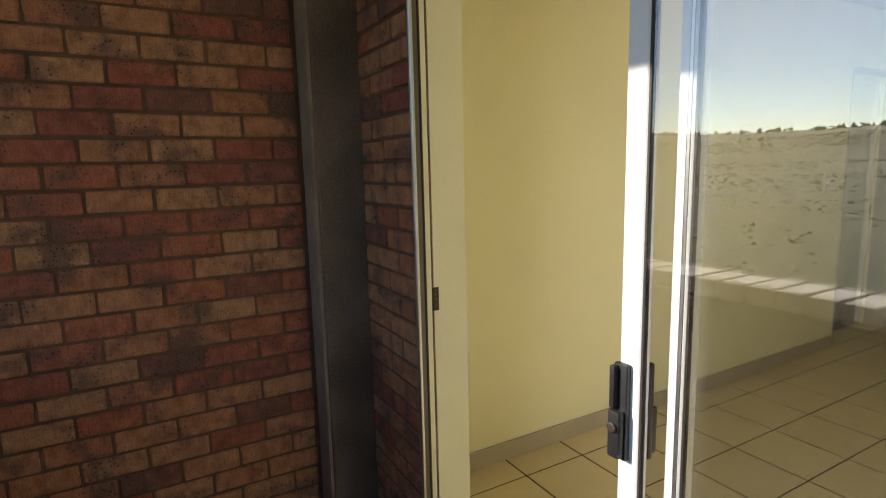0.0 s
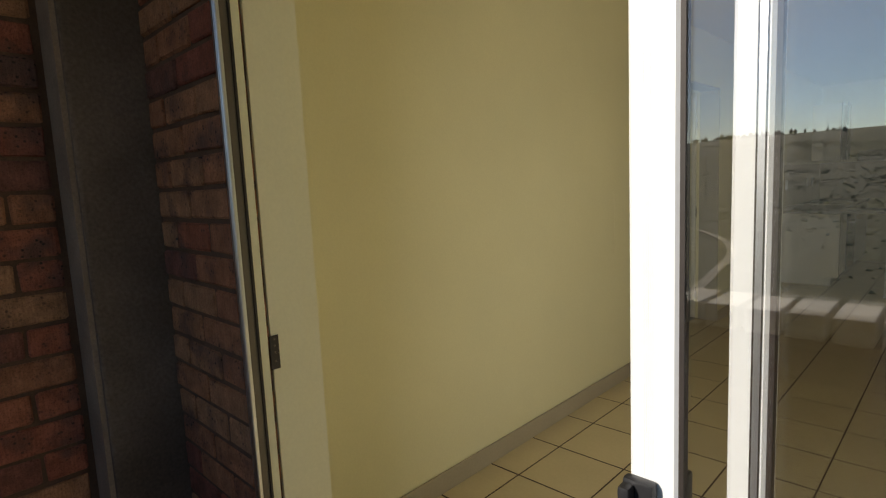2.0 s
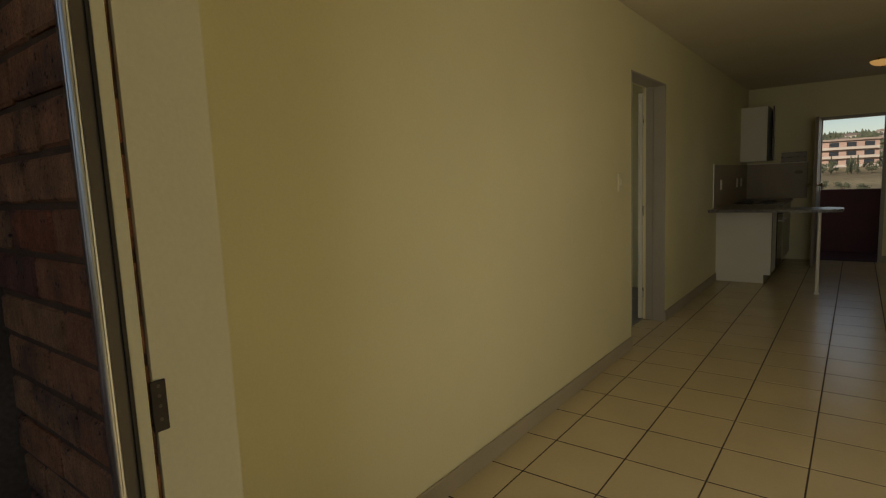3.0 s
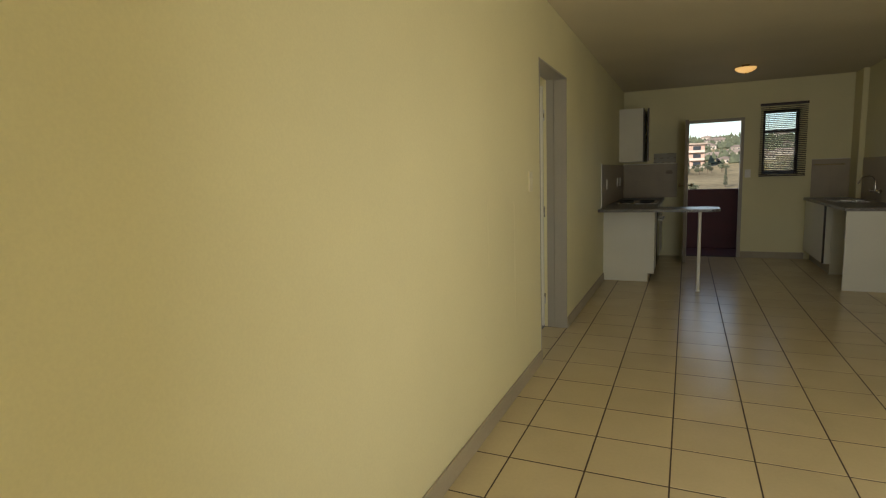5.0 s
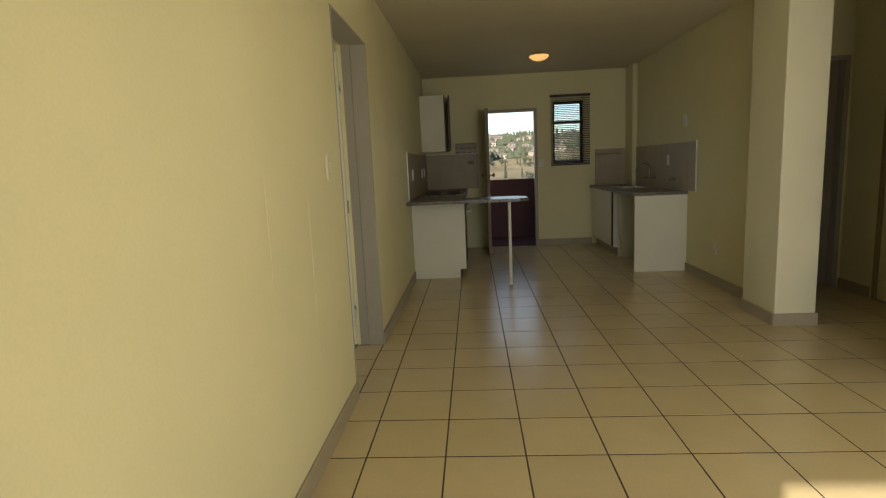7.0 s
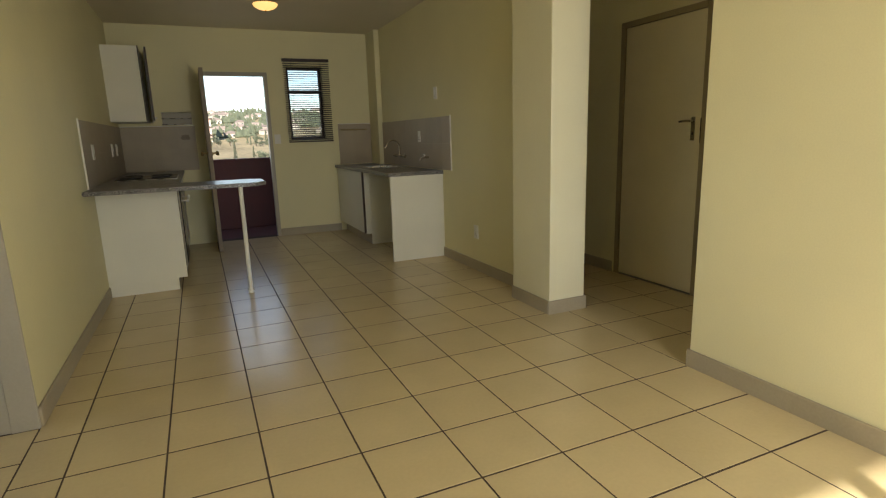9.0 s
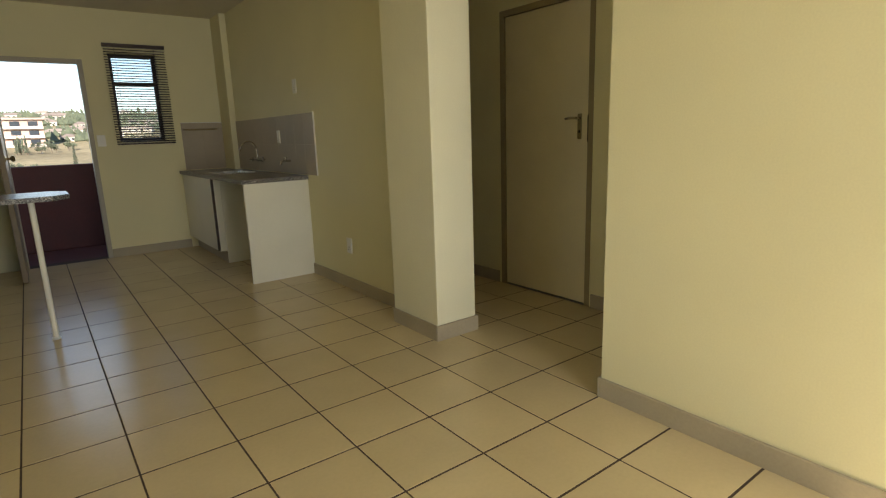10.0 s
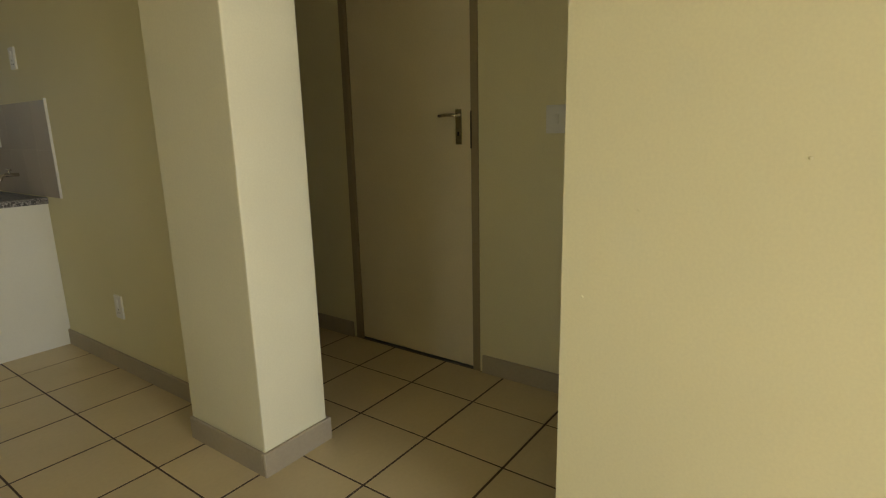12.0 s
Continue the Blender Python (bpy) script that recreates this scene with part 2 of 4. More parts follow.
M_CHROME = mat("chrome", (0.55, 0.52, 0.47), 0.14, metal=1.0, vary=0.05, scale=20, fine=200, bump=0.0)
M_BRASS = mat("worn_brass", (0.45, 0.36, 0.2), 0.3, metal=1.0, vary=0.1, scale=30, fine=200, bump=0.0)
M_INOX = mat("stainless_steel", (0.6, 0.6, 0.59), 0.28, metal=1.0, vary=0.08, scale=12, fine=260, bump=0.02)
M_HOB = mat("black_hob_glass", (0.015, 0.015, 0.016), 0.15, vary=0.1, scale=10, fine=200, bump=0.0)
M_MAROON = mat("maroon_wall_paint", (0.085, 0.022, 0.022), 0.7, vary=0.15, scale=4, fine=90, bump=0.2)
M_BLIND = mat("dark_brown_blind_slat", (0.045, 0.026, 0.018), 0.4, vary=0.12, scale=12, fine=150, bump=0.03)
M_WINFRAME = mat("dark_bronze_window_frame", (0.04, 0.033, 0.03), 0.4, vary=0.1, scale=10, fine=150, bump=0.03)
M_CARPET = mat("grey_carpet", (0.22, 0.215, 0.21), 0.95, vary=0.15, scale=12, fine=400, bump=0.6)
M_BACKDOOR = mat("brown_stained_door", (0.27, 0.215, 0.15), 0.45, vary=0.15, scale=6, fine=120, bump=0.1)
# door paint darkened to carry the shade of the unlit doorway
M_DOOR_SHADED = mat("door_paint_shaded", (0.28, 0.24, 0.19), 0.5, vary=0.06, scale=4, fine=100, bump=0.05)
# aluminium darkened so that the jamb channel's shade is in its colour
M_BRONZE_SHADED = mat("bronze_aluminium_shade_in_colour", (0.10, 0.075, 0.055), 0.4, vary=0.1, scale=6, fine=150, bump=0.03)
M_PAVER = mat("balcony_screed", (0.10, 0.08, 0.065), 0.85, vary=0.2, scale=5, fine=120, bump=0.4)
M_COPING = mat("pale_coping_brick", (0.60, 0.53, 0.44), 0.85, vary=0.3, scale=18, fine=140, bump=0.5, random_object=0.12)
M_SOFFIT = mat("white_soffit_paint", (0.72, 0.71, 0.67), 0.8, vary=0.06, scale=2, fine=120, bump=0.1)
M_GLASS = glass_mat("door_glass", (0.995, 1.0, 0.995))
M_WINGLASS = glass_mat("window_glass")
M_LAMP = lamp_mat("lamp_glass_warm", (1.0, 0.55, 0.16), 0.5)
M_GRASS = veld_mat()
M_LEAF = mat("tree_leaves", (0.105, 0.12, 0.075), 0.7, vary=0.35, scale=0.7, fine=6, bump=0.0, random_object=0.35)
M_SCRUB = mat("olive_scrub", (0.26, 0.255, 0.15), 0.9, spec=0.1, vary=0.3, scale=0.08, fine=1.2, bump=0.0)
M_BARK = mat("tree_bark", (0.11, 0.08, 0.06), 0.9, vary=0.3, scale=3, fine=20, bump=0.3)
# far buildings: four colours greyed and paled to hold the aerial haze
M_HOUSE = mat("hazed_house_plaster", (0.46, 0.41, 0.36), 0.8, vary=0.15, scale=0.3, fine=4, bump=0.0, random_object=0.25)
M_ROOF = mat("hazed_roof_tiles", (0.27, 0.215, 0.185), 0.8, vary=0.2, scale=0.5, fine=5, bump=0.0, random_object=0.3)
M_PINK = mat("hazed_salmon_brick_facade", (0.45, 0.31, 0.26), 0.8, vary=0.12, scale=0.2, fine=3, bump=0.0)
M_PALE = mat("hazed_balcony_plaster", (0.52, 0.46, 0.41), 0.8, vary=0.1, scale=0.3, fine=3, bump=0.0)
M_DARKWIN = mat("dark_far_window", (0.03, 0.035, 0.045), 0.2, vary=0.1, scale=1, fine=5, bump=0.0)
M_ROAD = mat("dirt_road", (0.46, 0.38, 0.27), 0.95, vary=0.2, scale=0.1, fine=2, bump=0.0)


# ---- mesh helpers ----
def bx(bm, x0, x1, y0, y1, z0, z1, bevel=0.0, seg=1):
    """A box between two corners, with bevelled edges if asked."""
    vs = [bm.verts.new((x, y, z)) for z in (z0, z1) for y in (y0, y1) for x in (x0, x1)]
    fs = [bm.faces.new([vs[i] for i in q]) for q in ((0, 2, 3, 1), (4, 5, 7, 6), (0, 1, 5, 4), (2, 6, 7, 3), (0, 4, 6, 2), (1, 3, 7, 5))]
    if bevel:
        bmesh.ops.bevel(bm, geom=list({e for f in fs for e in f.edges}), offset=bevel, segments=seg, affect="EDGES", profile=0.6)
    return bm


def box(*a, bevel=0.0, seg=1):
    return bx(bmesh.new(), *a, bevel=bevel, seg=seg)


def rod(bm, p, q, r, n=14, r2=None):
    """A round bar from p to q."""
    p, q = Vector(p), Vector(q)
    m = Matrix.Translation((p + q) / 2) @ (q - p).to_track_quat("Z", "Y").to_matrix().to_4x4()
    bmesh.ops.create_cone(bm, cap_ends=True, segments=n, radius1=r, radius2=r if r2 is None else r2, depth=(q - p).length, matrix=m)
    return bm


def lathe(bm, profile, at=(0, 0, 0), n=28, axis=None):
    """A turned body: (radius, height) pairs about an upright axis, or about axis."""
    m = Matrix.Translation(at) @ (Vector(axis).to_track_quat("Z", "Y").to_matrix().to_4x4() if axis else Matrix())
    rings = [[bm.verts.new(m @ Vector((r * math.cos(a * 2 * math.pi / n), r * math.sin(a * 2 * math.pi / n), h))) for a in range(n)] for r, h in profile]
    for a, b in zip(rings, rings[1:]):
        for i in range(n):
            bm.faces.new((a[i], a[(i + 1) % n], b[(i + 1) % n], b[i]))
    bm.faces.new(list(reversed(rings[0])))
    bm.faces.new(rings[-1])
    return bm


def tube(bm, pts, r, n=10):
    """A bent pipe through the points."""
    pts = [Vector(p) for p in pts]
    rings = []
    for i, p in enumerate(pts):
        d = (pts[min(i + 1, len(pts) - 1)] - pts[max(i - 1, 0)]).normalized()
        q = d.to_track_quat("Z", "Y")
        rings.append([bm.verts.new(p + q @ Vector((r * math.cos(k * 2 * math.pi / n), r * math.sin(k * 2 * math.pi / n), 0))) for k in range(n)])
    for a, b in zip(rings, rings[1:]):
        best = min(range(n), key=lambda s: (a[0].co - b[s].co).length)
        for k in range(n):
            bm.faces.new((a[k], a[(k + 1) % n], b[(k + 1 + best) % n], b[(k + best) % n]))
    bm.faces.new(list(reversed(rings[0])))
    bm.faces.new(rings[-1])
    return bm


def part(name, bm, material, parent=None, label="", smooth=False):
    """Links a bmesh as one mesh object, in world coordinates, under a thing or a part."""
    bmesh.ops.recalc_face_normals(bm, faces=bm.faces)
    me = bpy.data.meshes.new(name)
    bm.to_mesh(me)
    bm.free()
    me.materials.append(material)
    if smooth:
        for p in me.polygons:
            p.use_smooth = True
        me.set_sharp_from_angle(angle=radians(40))
    ob = new(name, me)
    if parent is not None:
        ob.parent = parent
        ob.matrix_parent_inverse = Matrix.Translation(base_of(parent)).inverted()
    if label:
        ob["label"] = label
    return ob


BASE = {}


def base_of(ob):
    return BASE.get(ob.name, Vector((0, 0, 0)))


def thing(name, at, label, category, group=""):
    """An Empty at a thing's base."""
    ob = new(name)
    ob.empty_display_size = 0.1
    ob.location = at
    BASE[ob.name] = Vector(at)
    return tagged(ob, label, category, group)


def solid(name, bm, material, label, category, group="", kind="", smooth=False):
    """A thing or a piece of the setting that is one mesh."""
    return tagged(part(name, bm, material, smooth=smooth), label, category, group, kind)

# ---- plan ----
XL, XR = -0.176, 2.80           # side walls of the living room
YF, YB = -3.345, 5.60            # inner faces of the balcony wall and of the kitchen's back wall
ZC = 2.505                      # ceiling
XC, YC = 3.787, 2.45            # the passage's far wall and end wall
JX = 0.376                      # plastered jamb of the sliding door
LY0, LY1 = 0.290, 1.195          # doorway in the long wall
BX0, BX1 = 0.71, 1.47           # back doorway, frame included
WX0, WX1, WZ0, WZ1 = 1.70, 2.14, 1.21, 2.09   # kitchen window opening
T = 0.35                        # floor tile
MARKS = ((-0.117, 1.125), (0.293, 0.802), (0.175, 1.013))   # small chips in the near wall
CRACKS = ((-0.78, 0.86, 1.26), (-0.32, 0.45, 1.17))   # hairline ridges in the long wall


def structure(name, bm, material, label, category="wall"):
    return solid(name, bm, material, label, category, kind="structure")


# floor slab under the tiles, with the grout bed as its top
floor = structure("floor", box(-0.366, XC, YF - 0.23, YB + 0.15, -0.20, -0.0011), M_GROUT, "glazed beige tiled floor with dark brown grout", "floor")
structure("ceiling", box(-0.30, XC + 0.12, YF - 0.23, YB + 0.15, ZC, ZC + 0.12), M_CEIL, "plain painted ceiling slab, its colour darkened for shade", "ceiling")

w = bmesh.new()
bx(w, XL - 0.19, XL, YF, LY0 + 0.004, -0.1, ZC)
bx(w, XL - 0.19, XL, LY0 + 0.004, LY1 - 0.004, 2.08, ZC)
bx(w, XL - 0.19, XL, LY1 - 0.004, YB, -0.1, ZC)
wall_west = structure("wall_west", w, M_WALL, "long smooth cream-yellow painted plaster wall")

for y, z0, z1 in CRACKS:
    part("plaster_ridge", box(XL - 0.002, XL + 0.0012, y - 0.0014, y + 0.0014, z0, z1, bevel=0.0005), M_WALL, wall_west, "hairline ridge in the plaster")

w = bmesh.new()
bx(w, XR, XR + 0.14, YF, 0.345, -0.1, ZC)
bx(w, XR, XR + 0.14, 1.84, YB, -0.1, ZC)
wall_east = structure("wall_east", w, M_WALL, "cream painted wall with an open passage through it")
for y, z in MARKS:
    part("plaster_mark", lathe(bmesh.new(), [(0.004, 0), (0.003, 0.0012), (0.001, 0.0016)], (XR - 0.0004, y, z), 9, (-1, 0, 0)), M_WALL, wall_east, "small chip in the paint")
structure("column", box(2.648, 2.934, 1.372, 1.84, -0.1, ZC, bevel=0.006, seg=2), M_WALL_LIT, "square cream column beside the passage opening, coloured paler for cool daylight", "column")
structure("corner_pier", box(2.735, XR, 5.25, YB, -0.1, ZC, bevel=0.004), M_WALL, "narrow cream painted pier in the kitchen corner", "column")

w = bmesh.new()
bx(w, -0.30, BX0 + 0.02, YB, YB + 0.15, -0.1, ZC)
bx(w, BX0 + 0.02, BX1 - 0.02, YB, YB + 0.15, 1.99, ZC)
bx(w, BX1 - 0.02, WX0, YB, YB + 0.15, -0.1, ZC)
bx(w, WX0, WX1, YB, YB + 0.15, -0.1, WZ0)
bx(w, WX0, WX1, YB, YB + 0.15, WZ1, ZC)
bx(w, WX1, XR + 0.14, YB, YB + 0.15, -0.1, ZC)
wall_north = structure("wall_north", w, M_WALL, "cream painted kitchen back wall with a door and a small window")

# balcony wall: plastered inner leaf, with the brick outer leaf in front of it
w = bmesh.new()
bx(w, -0.30, JX, -3.468, YF, -0.1, ZC)
bx(w, JX, 2.66, -3.42, YF, 2.14, ZC)
bx(w, 2.66, XR + 0.14, -3.42, YF, -0.1, ZC)
wall_south = structure("wall_south", w, M_REVEAL, "pale plastered wall and reveal around the sliding door")

# passage
w = bmesh.new()
bx(w, XC, XC + 0.12, -0.75, 1.20, -0.1, ZC)
bx(w, XC, XC + 0.12, 1.20, 2.03, 2.02, ZC)
bx(w, XC, XC + 0.12, 2.03, YC + 0.12, -0.1, ZC)
structure("wall_passage", w, M_WALL, "cream painted passage wall with a closed door")
w = bmesh.new()
bx(w, XR + 0.14, 2.965, YC, YC + 0.12, -0.1, ZC)
bx(w, 2.965, 3.745, YC, YC + 0.12, 2.02, ZC)
bx(w, 3.745, XC, YC, YC + 0.12, -0.1, ZC)
structure("wall_passage_end", w, M_WALL, "cream painted end wall of the passage with a doorway")
structure("wall_passage_south", box(XR + 0.14, XC, -0.75, -0.63, -0.1, ZC), M_WALL, "plain cream wall closing the passage")
# unseen box behind the passage door, added to keep outdoor light from its gap
structure("blocker_closed_room", box(XC + 0.12, 5.2, 2.5, 2.6, -0.1, ZC), M_WALL, "unseen wall added behind the closed door to block light")
structure("blocker_closed_room_south", box(XC + 0.12, 5.2, 0.3, 0.4, -0.1, ZC), M_WALL, "unseen wall added behind the closed door to block light")
structure("blocker_closed_room_east", box(5.2, 5.3, 0.3, 2.6, -0.1, ZC), M_WALL, "unseen wall added behind the closed door to block light")
structure("blocker_closed_room_floor", box(XC, 5.2, 0.4, 2.5, -0.2, -0.004), M_CARPET, "unseen carpeted floor added behind the closed door", "floor")
structure("blocker_closed_room_ceiling", box(XC + 0.12, 5.3, 0.3, 2.6, ZC, ZC + 0.12), M_CEIL, "unseen ceiling added behind the closed door to block light", "ceiling")
# two unseen walls added to block outdoor light behind the end doorway
structure("blocker_dark_room", box(2.94, 4.1, 3.6, 3.7, -0.1, ZC), M_WALL, "unseen wall added behind the end doorway to block light")
structure("blocker_dark_room_side", box(XC, XC + 0.12, YC + 0.12, 3.6, -0.1, ZC), M_WALL, "unseen side wall added behind the end doorway to block light")

# bedroom beyond the doorway in the long wall
structure("bedroom_floor", box(-3.2, -0.366, -0.6, 2.6, -0.2, -0.002), M_CARPET, "grey carpeted bedroom floor", "floor")
structure("bedroom_ceiling", box(-3.2, -0.366, -0.6, 2.6, ZC, ZC + 0.12), M_CEIL, "plain bedroom ceiling", "ceiling")
w = bmesh.new()
for a in ((-0.6, 0.3, -0.1, ZC), (1.9, 2.6, -0.1, ZC), (0.3, 1.9, -0.1, 0.9), (0.3, 1.9, 2.05, ZC)):
    bx(w, -3.3, -3.2, *a)
structure("wall_bedroom_west", w, M_WALL, "plain cream bedroom wall with a window opening")
structure("wall_bedroom_south", box(-3.2, -0.366, -0.7, -0.6, -0.1, ZC), M_WALL, "plain cream bedroom wall")
structure("wall_bedroom_north", box(-3.2, -0.366, 2.6, 2.7, -0.1, ZC), M_WALL, "plain cream bedroom wall")


# skirting, one run a wall
def skirting(x0, x1, y0, y1):
    structure("baseboard", box(x0, x1, y0, y1, -0.004, 0.092, bevel=0.004), M_SKIRT, "taupe painted skirting along the wall foot", "skirting")


SK = 0.014
skirting(XL, XL + SK, YF, LY0)
skirting(XL, XL + SK, LY1, 3.40)
skirting(BX1, 2.26, YB - SK, YB)
skirting(XR - SK, XR, YF, 0.345)
skirting(XR - SK, XR + 0.15, 0.345, 0.345 + SK)
skirting(XR - SK, XR, 1.84, 3.42)
skirting(2.648 - SK, 2.648, 1.372, 1.84)
skirting(2.648 - SK, 2.934 + SK, 1.372 - SK, 1.372)
skirting(2.934, 2.934 + SK, 1.372, YC)
skirting(XC - SK, XC, -0.63, 1.17)
skirting(XC - SK, XC, 2.06, YC)


# ---- doors and windows ----
def steel_frame(axis, p0, p1, a0, a1, top, name, label, k=0.042):
    """A pressed steel door frame round an opening; axis: the wall's normal. a0, a1: the opening's outer limits; p0, p1: its faces."""
    fr = tagged(thing(name, ((p0 + p1) / 2, a0, 0) if axis == "x" else (a0, (p0 + p1) / 2, 0), label, "door frame"), kind="structure")
    for nm, b0, b1, z0, z1 in (("jamb", a0, a0 + k, -0.004, top), ("jamb", a1 - k, a1, -0.004, top), ("frame_head", a0 + k, a1 - k, top - k, top)):
        bm = bmesh.new()
        s0 = 0.008 if b0 == a0 else -0.008
        for q0, q1, c0, c1 in ((p0, p0 + (p1 - p0) * 0.62, b0, b1), (p0 + (p1 - p0) * 0.62, p1, b0 + (0 if s0 > 0 or nm == "frame_head" else 0.008), b1 - (0.008 if s0 > 0 and nm != "frame_head" else 0))):
            z2 = z0 + (0.008 if nm == "frame_head" and q1 == p1 else 0)
            if axis == "x":
                bx(bm, q0, q1, c0, c1, z2, z1, bevel=0.003)
            else:
                bx(bm, c0, c1, q0, q1, z2, z1, bevel=0.003)
        part(nm, bm, M_STEEL_PAINT, fr)
    return fr


def lever_handle(parent, x, y, z, side, way):
    """A lever on a long back plate, on a leaf whose face looks along -x; way: +1 or -1, where the lever points along y."""
    p = part("back_plate", box(x - 0.006, x, y - 0.017, y + 0.017, z - 0.105, z + 0.058, bevel=0.002), M_CHROME, parent, "satin chrome back plate")
    bm = rod(bmesh.new(), (x - 0.004, y, z + 0.03), (x - 0.045, y, z + 0.03), 0.009)
    tube(bm, [(x - 0.045, y - way * 0.004, z + 0.03), (x - 0.047, y + way * 0.04, z + 0.031), (x - 0.046, y + way * 0.06, z + 0.03), (x - 0.042, y + way * 0.085, z + 0.028)], 0.0085)
    part("lever", bm, M_CHROME, p, "satin chrome lever", smooth=True)
    part("keyhole", box(x - 0.008, x - 0.0055, y - 0.004, y + 0.004, z - 0.065, z - 0.045), M_BLACK, p, "black keyhole")
    return p


# bedroom doorway: frame, and the leaf swung right back
steel_frame("x", XL + 0.004, XL - 0.165, LY0, LY1, 2.085, "door_frame", "grey painted steel frame of the bedroom doorway", 0.014)
d = tagged(thing("door_1", (-0.40, 1.17, 0), "white bedroom door standing wide open in its grey frame", "door"), kind="structure")
leaf = part("leaf", box(-0.403, -0.3675, 1.172, 1.92, 0.008, 2.035, bevel=0.002), M_WHITE, d)
for z in (0.25, 1.0, 1.8):
    part("hinge", rod(bmesh.new(), (-0.360, 1.180, z - 0.045), (-0.360, 1.180, z + 0.045), 0.006), M_INOX, d)

# passage door, closed
pf = steel_frame("x", XC - 0.004, XC + 0.124, 1.187, 2.043, 2.03, "door_frame", "taupe painted steel frame of the passage door")
for c in pf.children:
    c.data.materials[0] = M_TAUPE
d = tagged(thing("door_2", (XC + 0.03, 1.615, 0), "closed off-white flush door in the passage wall", "door"), kind="structure")
leaf = part("leaf", box(XC + 0.012, XC + 0.052, 1.232, 1.998, 0.008, 1.985, bevel=0.003), M_DOOR, d)
lever_handle(leaf, XC + 0.012, 1.303, 1.222, -1, 1)
part("strike_plate", box(XC - 0.0065, XC + 0.012, 1.222, 1.2285, 1.10, 1.27), M_GASKET, d, "dark strike plate")

# doorway at the passage's end, its leaf standing slightly open on a dark room
steel_frame("y", YC - 0.004, YC + 0.124, 2.945, 3.765, 2.03, "door_frame", "grey painted steel frame at the passage end")
d = tagged(thing("door_3", (3.72, YC + 0.06, 0), "flush door set back in the passage end doorway, shade in its colour", "door"), kind="structure")
# leaf coloured dark in place of the shade in this doorway
part("leaf", box(2.99, 3.72, YC + 0.07, YC + 0.11, 0.008, 1.985, bevel=0.003), M_DOOR_SHADED, d)
part("back_plate", box(3.05, 3.085, YC + 0.062, YC + 0.07, 1.02, 1.2, bevel=0.002), M_BLACK, d, "black handle plate")

# back door: frame, and the leaf swung into the kitchen at a right angle
steel_frame("y", YB - 0.004, YB + 0.154, BX0, BX1, 2.015, "door_frame", "brown-grey painted frame of the back door")
d = tagged(thing("door_4", (BX0 + 0.04, YB, 0), "brown back door standing open into the kitchen", "door"), kind="structure")
leaf = part("leaf", box(0.700, 0.742, YB - 0.72, YB - 0.012, 0.01, 1.975, bevel=0.003), M_BACKDOOR, d)
for s in (-1, 1):
    x = 0.721 + s * 0.021
    kn = part("knob", lathe(bmesh.new(), [(0.026, 0), (0.026, 0.006), (0.011, 0.01), (0.010, 0.035), (0.024, 0.045), (0.027, 0.058), (0.02, 0.07), (0.004, 0.073)],
                            (x, YB - 0.66, 1.09), 20, (s, 0, 0)), M_BRASS, leaf, "worn brass door knob", smooth=True)

# kitchen window: dark frame with a transom, two panes
wi = tagged(thing("window_1", ((WX0 + WX1) / 2, YB + 0.1, WZ0), "small dark-framed kitchen window with two panes", "window"), kind="structure")
bm = bmesh.new()
f = 0.035
for a in ((WX0, WX0 + f, WZ0, WZ1), (WX1 - f, WX1, WZ0, WZ1), (WX0 + f, WX1 - f, WZ0, WZ0 + f), (WX0 + f, WX1 - f, WZ1 - f, WZ1), (WX0 + f, WX1 - f, 1.78, 1.815)):
    bx(bm, a[0], a[1], YB + 0.085, YB + 0.125, a[2], a[3], bevel=0.003)
fr = part("window_frame", bm, M_WINFRAME, wi)
for z0, z1 in ((WZ0 + f, 1.78), (1.815, WZ1 - f)):
    pane = part("pane", box(WX0 + f, WX1 - f, YB + 0.103, YB + 0.107, z0, z1), M_WINGLASS, wi, "clear glass pane")
    pane.visible_shadow = False
part("latch", box(1.88, 1.97, YB + 0.07, YB + 0.086, 1.785, 1.805, bevel=0.002), M_BLACK, wi, "black window catch")
part("window_sill", box(WX0, WX1, YB + 0.002, YB + 0.085, WZ0 - 0.002, WZ0 + 0.008), M_WINFRAME, wi)

# sliding door to the balcony
sd = tagged(thing("door_5", (1.5, -3.49, 0), "white aluminium sliding glass door, slid half open", "sliding door"), kind="structure")
bm = bmesh.new()
bx(bm, 0.372, 0.384, -3.534, -3.520, -0.02, 2.138, bevel=0.002)
rod(bm, (0.384, -3.529, -0.02), (0.384, -3.529, 2.138), 0.0045, 12)
part("outer_jamb", bm, M_SILVER, sd, "silver aluminium jamb profile")
# channel facing away from the light, its shade painted dark
part("jamb_channel", box(0.372, 0.381, -3.520, -3.503, 0.0, 2.138), M_BRONZE_SHADED, sd, "jamb channel with its shade put into a dark colour")
part("jamb_gasket", box(0.372, 0.385, -3.503, -3.498, 0.0, 2.138), M_GASKET, sd, "dark rubber strip")
part("inner_jamb", box(0.372, 0.382, -3.498, -3.478, 0.0, 2.138, bevel=0.002), M_REVEAL, sd)
part("strike_plate", box(JX + 0.0005, JX + 0.004, -3.474, -3.452, 0.982, 1.058, bevel=0.001), M_GASKET, sd, "dark metal strike plate with screws")
for z in (1.0, 1.02, 1.035, 1.05):
    part("screw", lathe(bmesh.new(), [(0.003, 0), (0.002, 0.001)], (JX + 0.0038, -3.463, z), 10, (1, 0, 0)), M_BRONZE_SHADED, sd)
bm = bmesh.new()
bx(bm, 0.40, 2.66, -3.61, -3.42, -0.03, 0.004, bevel=0.002)
